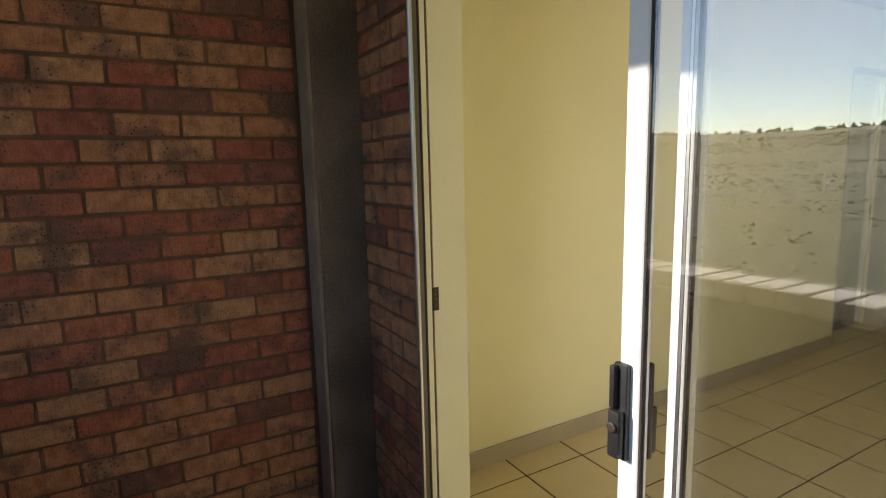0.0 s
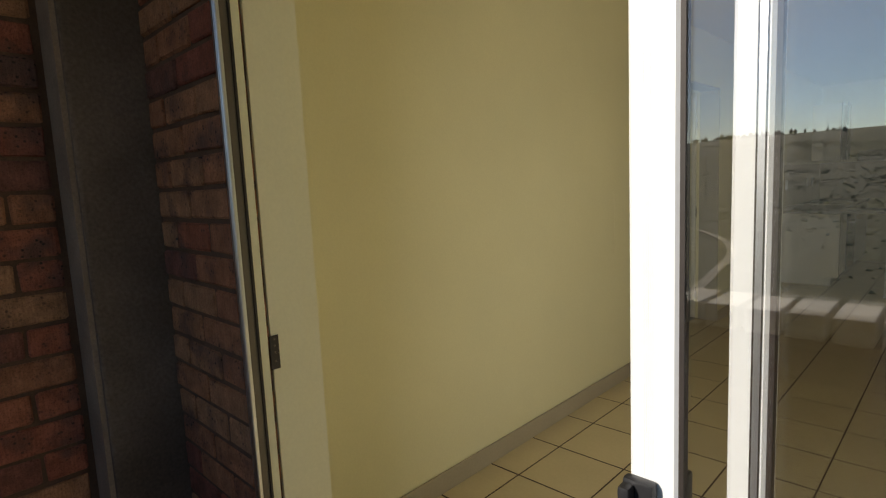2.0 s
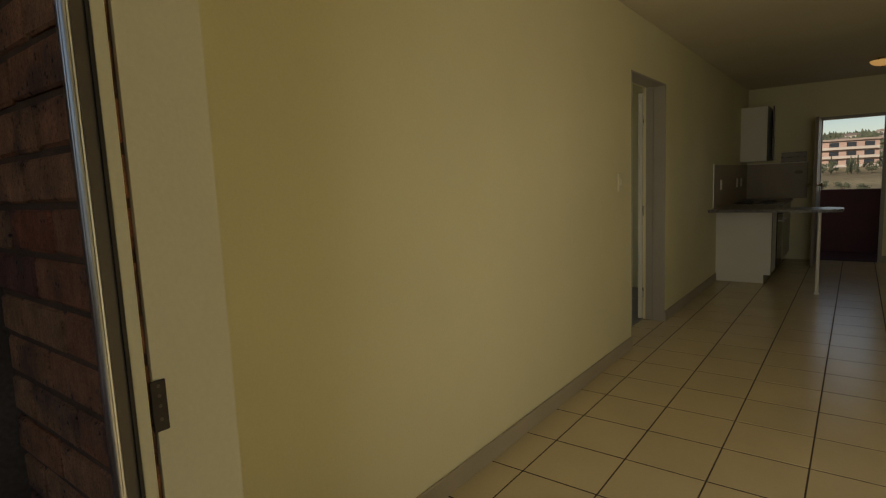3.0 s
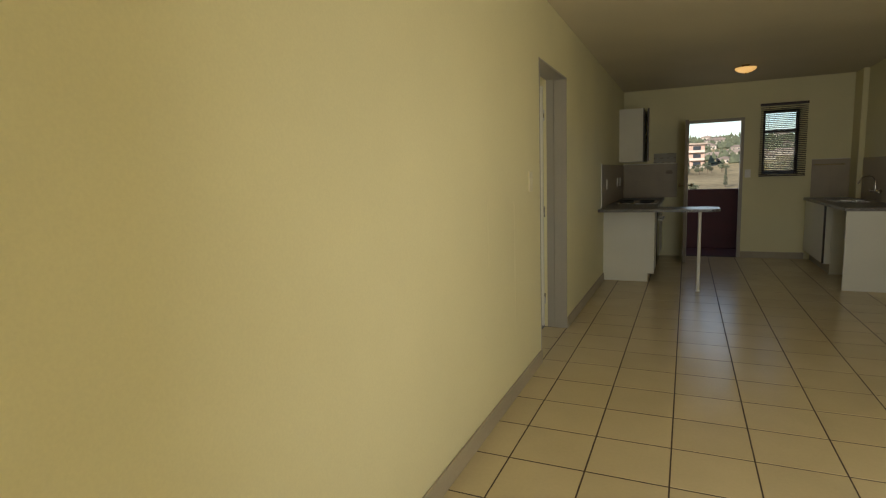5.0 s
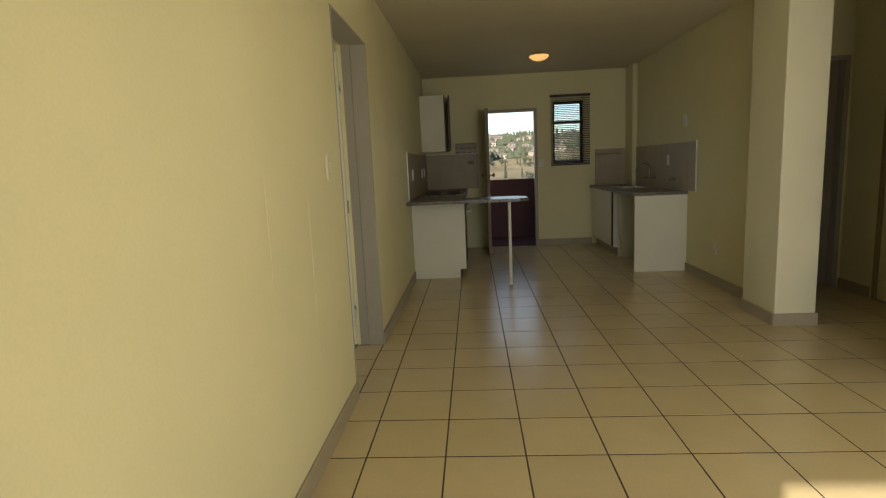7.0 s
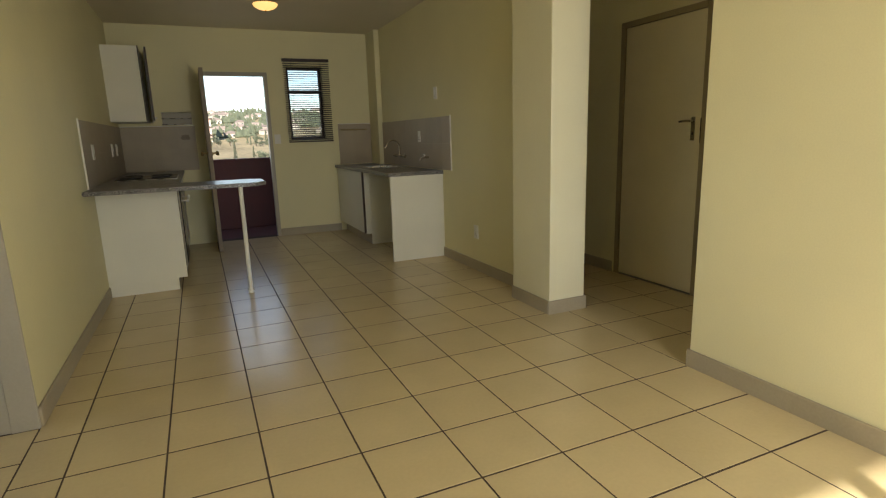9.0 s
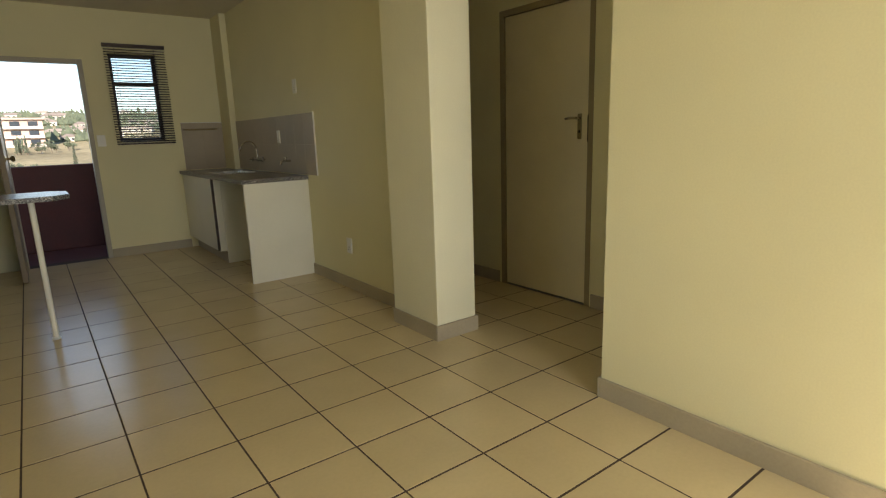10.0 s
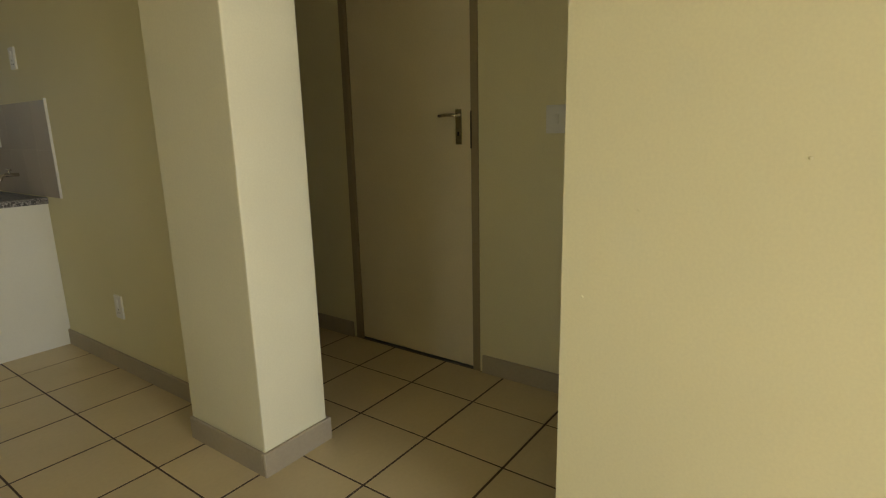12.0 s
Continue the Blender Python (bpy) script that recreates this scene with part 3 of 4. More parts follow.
for y in (-3.583, -3.518, -3.455):
    bx(bm, 0.41, 2.6, y - 0.003, y + 0.003, 0.003, 0.018)
part("track", bm, M_SILVER, sd, "silver floor track")
part("head", box(JX, 2.66, -3.61, -3.43, 2.10, 2.138, bevel=0.003), M_ALU, sd)
part("side_jamb", box(2.61, 2.66, -3.61, -3.43, 0.0, 2.10, bevel=0.003), M_ALU, sd)


def leaf_panel(name, x0, x1, y0, y1, stile, ribbed):
    """A glazed panel: ribbed stiles, rails, a gasket and a pane."""
    lf = part(name, bx(bmesh.new(), x0, x1, y0, y1, 0.02, 0.10, bevel=0.003), M_ALU, sd)
    part("top_rail", box(x0, x1, y0, y1, 2.05, 2.10, bevel=0.003), M_ALU, lf)
    for s0, s1 in ((x0, x0 + stile), (x1 - stile, x1)):
        bm = box(s0, s1, y0, y1, 0.10, 2.05, bevel=0.003)
        for k in range(5 if ribbed else 0):
            bx(bm, s0 + stile * 0.30 + k * 0.0019, s0 + stile * 0.30 + k * 0.0019 + 0.0011, y0 - 0.00012, y0 + 0.001, 0.10, 2.05)
        part("stile", bm, M_ALU, lf)
    bm = bmesh.new()
    ym = y0 + 0.007
    bx(bm, x0 + stile, x0 + stile + 0.004, y0 + 0.002, y0 + 0.012, 0.10, 2.05)
    bx(bm, x1 - stile - 0.006, x1 - stile, y0 + 0.002, y0 + 0.012, 0.10, 2.05)
    bx(bm, x0 + stile + 0.008, x1 - stile - 0.008, y0 + 0.003, y1 - 0.003, 0.10, 0.108)
    bx(bm, x0 + stile + 0.008, x1 - stile - 0.008, y0 + 0.003, y1 - 0.003, 2.042, 2.05)
    part("gasket", bm, M_GASKET, lf, "dark glazing gasket")
    pane = part("pane", box(x0 + stile + 0.004, x1 - stile - 0.004, ym - 0.003, ym + 0.003, 0.104, 2.046), M_GLASS, lf, "reflective clear glass pane")
    pane.visible_shadow = False
    return lf


slide = leaf_panel("sliding_leaf", 1.256, 2.36, -3.588, -3.562, 0.042, True)
fixed = leaf_panel("fixed_leaf", 1.326, 2.61, -3.556, -3.520, 0.029, False)
for a, b, m, nm in ((0.0172, 0.0186, M_GASKET, "dark groove"), (0.0186, 0.0236, M_SILVER, "bare aluminium strip"), (0.0236, 0.0246, M_GASKET, "dark groove")):
    part("glazing_strip", box(1.326 + a, 1.326 + b, -3.5568, -3.554, 0.10, 2.05), m, fixed, nm)


def pull(y, s, w=0.0):
    """A black pull handle on the sliding leaf's stile; s: the side it stands out to."""
    bm = box(1.254, 1.282 + w, min(y, y + s * 0.012), max(y, y + s * 0.012), 0.938, 1.108, bevel=0.004, seg=2)
    bx(bm, 1.255, 1.266, min(y + s * 0.010, y + s * 0.024), max(y + s * 0.010, y + s * 0.024), 1.03, 1.105, bevel=0.004, seg=2)
    bx(bm, 1.255, 1.279 + w, min(y + s * 0.010, y + s * 0.026), max(y + s * 0.010, y + s * 0.026), 0.944, 1.028, bevel=0.005, seg=2)
    h = part("handle", bm, M_BLACK, slide, "black plastic pull handle", smooth=True)
    part("lock_cylinder", lathe(bmesh.new(), [(0.009, 0), (0.009, 0.004), (0.006, 0.005)], (1.267, y + s * 0.026, 1.0), 16, (0, s, 0)), M_GASKET, h)


pull(-3.588, -1)
pull(-3.562, 1, 0.016)

# ---- balcony ----
structure("balcony_floor", box(-0.18, 4.2, -4.985, -3.53, -0.20, -0.02), M_PAVER, "brown screeded balcony floor", "floor")
structure("balcony_soffit", box(-0.42, 4.2, -5.34, -3.42, 2.50, 2.70), M_SOFFIT, "pale painted balcony slab overhead", "ceiling")
structure("balcony_wall_core", box(-0.42, -0.1855, -4.95, -3.42, -0.2, 2.50), M_MORTAR, "brown mortar joints of the balcony side wall")
structure("brick_pier_core", box(-0.1855, 0.367, -3.5235, -3.468, -0.2, 2.50), M_MORTAR, "brown mortar joints of the brick pier")
structure("balcony_lintel", box(0.345, 4.2, -3.53, -3.42, 2.14, 2.50), M_SOFFIT, "pale painted beam over the sliding door")
structure("balcony_wall_east", box(2.66, 4.2, -3.53, -3.42, -0.2, 2.14), M_MORTAR, "brown brick wall beyond the sliding door")
bm = bx(bmesh.new(), -0.185, -0.0465, -3.70, -3.500, -0.03, 2.50, bevel=0.008, seg=2)
pier = structure("concrete_pier", bm, M_CONCRETE, "stained grey concrete column in the brick corner", "column")
# strip painted paler to show the column's lit face
part("lit_edge", box(-0.186, -0.060, -3.712, -3.700, -0.03, 2.50), M_CONCRETE_LIT, pier, "column edge coloured paler for the light on it")
parapet = structure("parapet", box(-0.18, 4.2, -5.19, -4.985, -0.2, 0.868), M_MORTAR, "low balcony parapet wall")

# ---- kitchen ----
# left run of units along the long wall, and the breakfast bar that comes out of it
u = thing("base_cabinet", (0.12, 3.42, 0), "white melamine base cabinet end with a recessed plinth", "cabinet")
bm = bmesh.new()
bx(bm, XL + 0.001, 0.335, 3.415, 3.433, 0.0, 0.10)
bx(bm, XL + 0.001, 0.405, 3.415, 3.433, 0.10, 0.862, bevel=0.001)
part("end_panel", bm, M_WHITE, u)
part("body", box(XL + 0.001, 0.385, 3.433, 3.90, 0.10, 0.862), M_WHITE, u)
part("plinth", box(XL + 0.02, 0.325, 3.433, 3.90, 0.0, 0.10), M_SKIRT, u, "taupe recessed plinth")
dr = part("door", box(0.386, 0.404, 3.437, 3.895, 0.115, 0.855, bevel=0.002), M_WHITE, u)
part("door_edge", box(0.404, 0.409, 3.437, 3.452, 0.115, 0.855), M_BLIND, dr, "dark edge trim")

ov = thing("oven", (0.1, 4.22, 0), "built-in white and black oven under the hob", "oven")
part("body", box(XL + 0.001, 0.385, 3.905, 4.50, 0.10, 0.862), M_WHITE, ov)
part("plinth", box(XL + 0.02, 0.325, 3.905, 4.50, 0.0, 0.10), M_GASKET, ov)
part("control_panel", box(0.386, 0.415, 3.907, 4.498, 0.735, 0.86, bevel=0.003), M_HOB, ov, "black control panel")
odoor = part("door", box(0.386, 0.412, 3.907, 4.498, 0.12, 0.73, bevel=0.003), M_HOB, ov, "black glass oven door")
bm = rod(bmesh.new(), (0.465, 3.95, 0.69), (0.465, 4.455, 0.69), 0.012)
for y in (3.99, 4.415):
    rod(bm, (0.41, y, 0.69), (0.465, y, 0.69), 0.008)
part("handle", bm, M_PLASTIC, odoor, "pale bar handle", smooth=True)
for y in (3.96, 4.06, 4.16, 4.26, 4.36, 4.46):
    part("knob", lathe(bmesh.new(), [(0.026, 0), (0.025, 0.012), (0.021, 0.036), (0.016, 0.04)], (0.415, y, 0.80), 18, (1, 0, 0)), M_BLACK, ov, "black control knob", smooth=True)

u = thing("base_cabinet", (0.1, 5.05, 0), "white melamine base cabinet beside the oven", "cabinet")
part("body", box(XL + 0.001, 0.385, 4.505, YB - 0.002, 0.10, 0.862), M_WHITE, u)
part("plinth", box(XL + 0.02, 0.325, 4.505, YB - 0.002, 0.0, 0.10), M_GASKET, u)
for y0, y1 in ((4.508, 5.04), (5.045, YB - 0.01)):
    part("door", box(0.386, 0.404, y0, y1, 0.115, 0.855, bevel=0.002), M_WHITE, u)

wt = thing("worktop", (0.1, 4.2, 0.86), "dark speckled laminate worktop with a breakfast bar", "worktop")
bm = bx(bmesh.new(), XL + 0.001, 0.43, 3.40, YB - 0.002, 0.863, 0.893, bevel=0.006, seg=2)
part("top", bm, M_GRANITE, wt)


def bar_top():
    """The bar's slab, its free corners cut off."""
    bm = bmesh.new()
    out = [(XL + 0.001, 2.93), (0.98, 2.93), (1.07, 3.02), (1.07, 3.31), (0.98, 3.398), (XL + 0.001, 3.398)]
    lo = [bm.verts.new((x, y, 0.863)) for x, y in out]
    hi = [bm.verts.new((x, y, 0.893)) for x, y in out]
    bm.faces.new(list(reversed(lo)))
    bm.faces.new(hi)
    for i in range(len(out)):
        j = (i + 1) % len(out)
        bm.faces.new((lo[i], lo[j], hi[j], hi[i]))
    bmesh.ops.bevel(bm, geom=[e for e in bm.edges], offset=0.005, segments=2, affect="EDGES")
    return bm


part("bar", bar_top(), M_GRANITE, wt)
bm = rod(bmesh.new(), (0.872, 3.0, 0.0), (0.872, 3.0, 0.864), 0.0165, 20)
lathe(bm, [(0.024, 0.0), (0.024, 0.012), (0.018, 0.016)], (0.872, 3.0, 0.0), 20)
part("leg", bm, M_PLASTIC, wt, "thin white tubular leg", smooth=True)

hb = thing("hob", (0.12, 4.25, 0.893), "black hob with four plates and a steel rim", "hob")
part("rim", box(-0.10, 0.405, 3.98, 4.56, 0.8925, 0.901, bevel=0.003), M_INOX, hb)
part("surface", box(-0.092, 0.397, 3.988, 4.552, 0.901, 0.907, bevel=0.002), M_HOB, hb)
for x, y, r in ((0.02, 4.13, 0.09), (0.02, 4.41, 0.075), (0.26, 4.13, 0.075), (0.26, 4.41, 0.09)):
    part("plate", lathe(bmesh.new(), [(r, 0), (r, 0.010), (r - 0.012, 0.014), (0.03, 0.014), (0.028, 0.011)], (x, y, 0.907), 28), M_BLACK, hb, "black hotplate", smooth=True)

u = thing("wall_cabinet", (0.02, 5.3, 1.43), "white wall cabinet with its dark-edged door ajar", "wall cabinet")
part("body", box(XL + 0.001, 0.150, 5.0, YB - 0.002, 1.44, 2.19, bevel=0.001), M_WHITE, u)
part("door_edge", box(0.151, 0.160, 5.0, 5.035, 1.44, 2.19), M_BLIND, u, "dark edging strip")
bm = box(0, 0.018, -0.56, 0, 1.445, 2.185, bevel=0.001)
bmesh.ops.transform(bm, matrix=pose(0.162, YB - 0.012, 0, 0, 0, 5), verts=bm.verts)
dr = part("door", bm, M_WHITE, u, "white door with a dark edge")
bm = box(0, 0.0182, -0.566, -0.5605, 1.445, 2.185)
bmesh.ops.transform(bm, matrix=pose(0.162, YB - 0.012, 0, 0, 0, 5), verts=bm.verts)
part("edge_trim", bm, M_BLIND, dr, "dark edge trim")
part("handle", rod(bmesh.new(), (0.222, 5.06, 1.475), (0.25, 5.06, 1.475), 0.012), M_PLASTIC, dr, "pale round knob")

rk = thing("wall_rack", (0.42, YB, 1.44), "small grey wire shelf rack on the kitchen wall", "rack")
part("back", box(0.27, 0.58, YB - 0.012, YB - 0.002, 1.42, 1.55, bevel=0.002), M_STEEL_PAINT, rk)
for z in (1.42, 1.485, 1.55):
    part("rail", tube(bmesh.new(), [(0.27, YB - 0.01, z), (0.27, YB - 0.10, z), (0.58, YB - 0.10, z), (0.58, YB - 0.01, z)], 0.004, 8), M_INOX, rk)
part("shelf", box(0.27, 0.58, YB - 0.10, YB - 0.012, 1.415, 1.42), M_INOX, rk)
sh = thing("soap_dish", (0.49, YB, 1.27), "small brown soap dish on the splashback", "soap dish")
part("dish", box(0.44, 0.54, YB - 0.06, YB - 0.009, 1.255, 1.275, bevel=0.006, seg=2), M_BACKDOOR, sh)
part("plate", box(0.45, 0.53, YB - 0.014, YB - 0.008, 1.245, 1.30, bevel=0.002), M_BACKDOOR, sh)


def splashback(name, axis, at, a0, a1, z0, z1, label):
    """A tiled strip on a wall: a backing with tiles of its own."""
    s = tagged(thing(name, (at, a0, z0) if axis == "x" else (a0, at, z0), label, "splashback"), kind="structure")
    t = 0.006
    d = 1 if (axis == "x" and at < 1) else -1
    lo, hi = min(at, at + d * t), max(at, at + d * t)
    part("bed", box(lo, hi, a0, a1, z0, z1) if axis == "x" else box(a0, a1, lo, hi, z0, z1), M_SPLASH, s)
    n, m = max(1, round((a1 - a0) / 0.2)), max(1, round((z1 - z0) / 0.25))
    for i in range(n):
        for j in range(m):
            p0, p1 = a0 + (a1 - a0) * i / n + 0.001, a0 + (a1 - a0) * (i + 1) / n - 0.001
            q0, q1 = z0 + (z1 - z0) * j / m + 0.001, z0 + (z1 - z0) * (j + 1) / m - 0.001
            lo2, hi2 = min(at + d * t, at + d * (t + 0.003)), max(at + d * t, at + d * (t + 0.003))
            part("tile", box(lo2, hi2, p0, p1, q0, q1, bevel=0.0008) if axis == "x" else box(p0, p1, lo2, hi2, q0, q1, bevel=0.0008), M_SPLASH, s)
    part("trim", box(at, at + d * 0.011, a0 - 0.007, a0, z0, z1 + 0.007) if axis == "x" else box(a0, a1, at - 0.011, at, z1, z1 + 0.007), M_PLASTIC, s, "pale edge trim")


splashback("splashback", "x", XL, 3.20, YB - 0.01, 0.894, 1.40, "beige tiled splashback behind the hob")
splashback("splashback", "y", YB, XL + 0.01, 0.60, 0.894, 1.40, "beige tiled splashback on the kitchen back wall")
splashback("splashback", "x", XR, 3.20, 5.25, 0.873, 1.385, "beige tiled splashback beside the sink")
splashback("splashback", "y", YB, 2.30, 2.735, 0.873, 1.385, "beige tiled splashback behind the sink")

# right run: end panel, open appliance bay, sink cabinet
ep = thing("end_panel", (2.52, 3.42, 0), "white melamine end panel carrying the sink worktop", "panel")
part("panel", box(2.2462, XR - 0.001, 3.412, 3.430, 0.0, 0.832, bevel=0.001), M_WHITE, ep)
part("edge_strip", box(2.245, 2.2462, 3.4125, 3.4295, 0.002, 0.831), M_PLASTIC, ep, "glued white edge strip")
u = thing("sink_cabinet", (2.5, 5.0, 0), "white sink cabinet beside an open appliance bay", "cabinet")
part("body", box(2.27, XR - 0.001, 4.42, 5.248, 0.12, 0.832), M_WHITE, u)
part("side_panel", box(2.33, XR - 0.001, 4.402, 4.42, 0.0, 0.832), M_WHITE, u)
part("plinth", box(2.33, 2.734, 4.42, YB - 0.002, 0.0, 0.12), M_SKIRT, u)
part("corner_body", box(2.27, 2.733, 5.248, YB - 0.002, 0.12, 0.832), M_WHITE, u)
for y0, y1 in ((4.445, 5.0), (5.005, YB - 0.01)):
    dr = part("door", box(2.250, 2.268, y0, y1, 0.13, 0.825, bevel=0.002), M_WHITE, u)
part("door_edge", box(2.250, 2.270, 4.421, 4.444, 0.13, 0.825), M_BLIND, u, "dark open edge")
wt = thing("worktop", (2.5, 4.5, 0.84), "dark speckled sink worktop", "worktop")
bm = bmesh.new()
for a in ((2.225, 2.36, 3.40, 5.248), (2.68, XR - 0.002, 3.40, 5.248), (2.36, 2.68, 3.40, 4.42), (2.36, 2.68, 4.84, 5.248), (2.225, 2.733, 5.248, YB - 0.002)):
    bx(bm, a[0], a[1], a[2], a[3], 0.833, 0.866)
bmesh.ops.remove_doubles(bm, verts=bm.verts, dist=0.0005)
part("top", bm, M_GRANITE, wt)
sk = thing("sink", (2.52, 4.63, 0.866), "stainless steel sink set into the worktop", "sink")
bm = bmesh.new()
for a in ((2.345, 2.37, 4.405, 4.855), (2.67, 2.695, 4.405, 4.855), (2.37, 2.67, 4.405, 4.43), (2.37, 2.67, 4.83, 4.855)):
    bx(bm, a[0], a[1], a[2], a[3], 0.866, 0.871)
part("rim", bm, M_INOX, sk)
bm = bmesh.new()
bx(bm, 2.375, 2.665, 4.435, 4.825, 0.70, 0.704)
for a in ((2.371, 2.375, 4.431, 4.829), (2.665, 2.669, 4.431, 4.829), (2.375, 2.665, 4.431, 4.435), (2.375, 2.665, 4.825, 4.829)):
    bx(bm, a[0], a[1], a[2], a[3], 0.70, 0.868)
part("bowl", bm, M_INOX, sk)
part("drain", lathe(bmesh.new(), [(0.03, 0), (0.03, 0.003), (0.022, 0.003), (0.02, 0.001)], (2.52, 4.63, 0.704), 20), M_CHROME, sk)
tp = thing("sink_tap", (2.79, 4.55, 1.0), "chrome wall-mounted sink mixer with a swan-neck spout", "tap")
bm = rod(bmesh.new(), (2.755, 4.42, 0.985), (2.755, 4.66, 0.985), 0.014)
for y in (4.46, 4.62):
    rod(bm, (2.755, y, 0.985), (2.792, y, 0.985), 0.013)
    lathe(bm, [(0.027, 0), (0.027, 0.006), (0.014, 0.010)], (2.79, y, 0.985), 18, (-1, 0, 0))
part("body", bm, M_CHROME, tp, smooth=True)
pts = [(2.755, 4.54, 0.99)] + [(2.675 + 0.08 * math.cos(a), 4.54, 1.08 + 0.085 * math.sin(a)) for a in np.linspace(0, math.pi * 0.92, 10)] + [(2.585, 4.54, 1.075)]
part("spout", tube(bmesh.new(), pts, 0.009, 12), M_CHROME, tp, smooth=True)
for y in (4.405, 4.675):
    bm = lathe(bmesh.new(), [(0.012, 0), (0.020, 0.008), (0.020, 0.022), (0.012, 0.03)], (2.755, y, 0.985), 16, (0, -1 if y < 4.5 else 1, 0))
    rod(bm, (2.72, y, 0.985), (2.79, y, 0.985), 0.006)
    part("tap_handle", bm, M_CHROME, tp, smooth=True)
tp = thing("bib_tap", (2.79, 3.75, 0.99), "small chrome bib tap on the splashback", "tap")
bm = rod(bmesh.new(), (2.79, 3.75, 0.985), (2.72, 3.75, 0.985), 0.011)
tube(bm, [(2.73, 3.75, 0.985), (2.705, 3.75, 0.98), (2.695, 3.75, 0.955)], 0.010)
part("body", bm, M_CHROME, tp, smooth=True)
bm = rod(bmesh.new(), (2.745, 3.75, 0.985), (2.745, 3.75, 1.015), 0.006)
rod(bm, (2.745, 3.72, 1.015), (2.745, 3.78, 1.015), 0.006)
part("tap_handle", bm, M_CHROME, tp, smooth=True)
rl = thing("towel_rail", (2.5, YB, 1.31), "thin brown rail on the splashback", "rail")
part("rail", rod(bmesh.new(), (2.32, YB - 0.04, 1.312), (2.67, YB - 0.04, 1.312), 0.008), M_BRASS, rl, smooth=True)
for x in (2.34, 2.65):
    part("bracket", rod(bmesh.new(), (x, YB - 0.009, 1.312), (x, YB - 0.04, 1.312), 0.007), M_BRASS, rl)


# Venetian blind
bl = thing("venetian_blind", (1.93, YB - 0.04, 1.18), "dark brown slatted blind over the kitchen window", "blind")
part("head_rail", box(1.655, 2.225, YB - 0.055, YB - 0.012, 2.145, 2.178, bevel=0.002), M_BLIND, bl)
part("bottom_rail", box(1.665, 2.222, YB - 0.05, YB - 0.02, 1.172, 1.187, bevel=0.003), M_BLIND, bl)
slat = None
for i in range(37):
    z = 1.205 + i * 0.0255
    if slat is None:
        bm = bmesh.new()
        prof = [(-0.0135, -0.0018), (-0.0065, 0.0006), (0, 0.0014), (0.0065, 0.0006), (0.0135, -0.0018)]
        lo = [[bm.verts.new((x, y, h - k)) for y, h in prof] for x in (1.662, 2.222) for k in (0, 0.0008)]
        for a, b in ((lo[0], lo[2]), (lo[1], lo[3])):
            for k in range(4):
                bm.faces.new((a[k], a[k + 1], b[k + 1], b[k]))
        for k in (0, 4):
            bm.faces.new((lo[0][k], lo[2][k], lo[3][k], lo[1][k]))
        bmesh.ops.rotate(bm, cent=(0, 0, 0), matrix=Matrix.Rotation(radians(24), 3, "X"), verts=bm.verts)
        slat = part("slat", bm, M_BLIND, bl)
        ob = slat
    else:
        ob = new("slat", slat.data)
        ob.parent, ob.matrix_parent_inverse = bl, slat.matrix_parent_inverse
    ob.location = (0, YB - 0.034, z)
for x in (1.76, 2.12):
    for y in (YB - 0.047, YB - 0.021):
        part("cord", rod(bmesh.new(), (x, y, 1.187), (x, y, 2.145), 0.0009, 6), M_BLIND, bl)

# ceiling lamp
cl = thing("ceiling_lamp", (1.335, 4.13, ZC), "lit warm glass bowl lamp on the ceiling", "ceiling lamp")
part("base", lathe(bmesh.new(), [(0.045, 0), (0.045, -0.006), (0.035, -0.02), (0.012, -0.026), (0.012, -0.034)], (1.335, 4.13, ZC - 0.001), 28), M_BRASS, cl, smooth=True)
part("bowl", lathe(bmesh.new(), [(0.110, 0.010), (0.114, 0.004), (0.102, -0.016), (0.074, -0.034), (0.038, -0.046), (0.012, -0.049)], (1.335, 4.13, ZC - 0.043), 36), M_LAMP, cl, "glowing amber glass bowl", smooth=True)
# opaque disc added over the bowl to block its glow on the ceiling
part("glow_shield", lathe(bmesh.new(), [(0.011, 0.0), (0.106, -0.004), (0.108, -0.008), (0.011, -0.006)], (1.335, 4.13, ZC - 0.029), 36), M_BRASS, cl, "added brass disc that keeps the glow off the ceiling", smooth=True)
part("finial", lathe(bmesh.new(), [(0.008, 0), (0.011, -0.008), (0.003, -0.018)], (1.335, 4.13, ZC - 0.091), 14), M_BRASS, cl, smooth=True)


# switches and sockets
def wall_plate(name, axis, at, d, a, z, wdt, hgt, label, gangs=1, socket=False):
    """A switch or socket plate on a wall; d: the side of the wall that it faces."""
    s = thing(name, (at, a, z) if axis == "x" else (a, at, z), label, "socket" if socket else "light switch")

    def plate(h0, h1, p0, p1, q0, q1, bev):
        lo, hi = min(at + d * h0, at + d * h1), max(at + d * h0, at + d * h1)
        return box(lo, hi, p0, p1, q0, q1, bevel=bev) if axis == "x" else box(p0, p1, lo, hi, q0, q1, bevel=bev)

    part("plate", plate(0, 0.010, a - wdt / 2, a + wdt / 2, z - hgt / 2, z + hgt / 2, 0.002), M_PLASTIC, s)
    for g in range(gangs):
        c = a + (g - (gangs - 1) / 2) * 0.022
        part("rocker", plate(0.010, 0.015, c - 0.008, c + 0.008, z - hgt * 0.18 + (0.015 if socket else 0), z + hgt * 0.18 + (0.015 if socket else 0), 0.002), M_PLASTIC, s)
    if socket:
        for p, q in ((0, -0.012), (-0.01, -0.03), (0.01, -0.03)):
            part("hole", plate(0.0098, 0.0106, a + p - 0.003, a + p + 0.003, z + q - 0.003, z + q + 0.003, 0), M_BLACK, s)
    return s


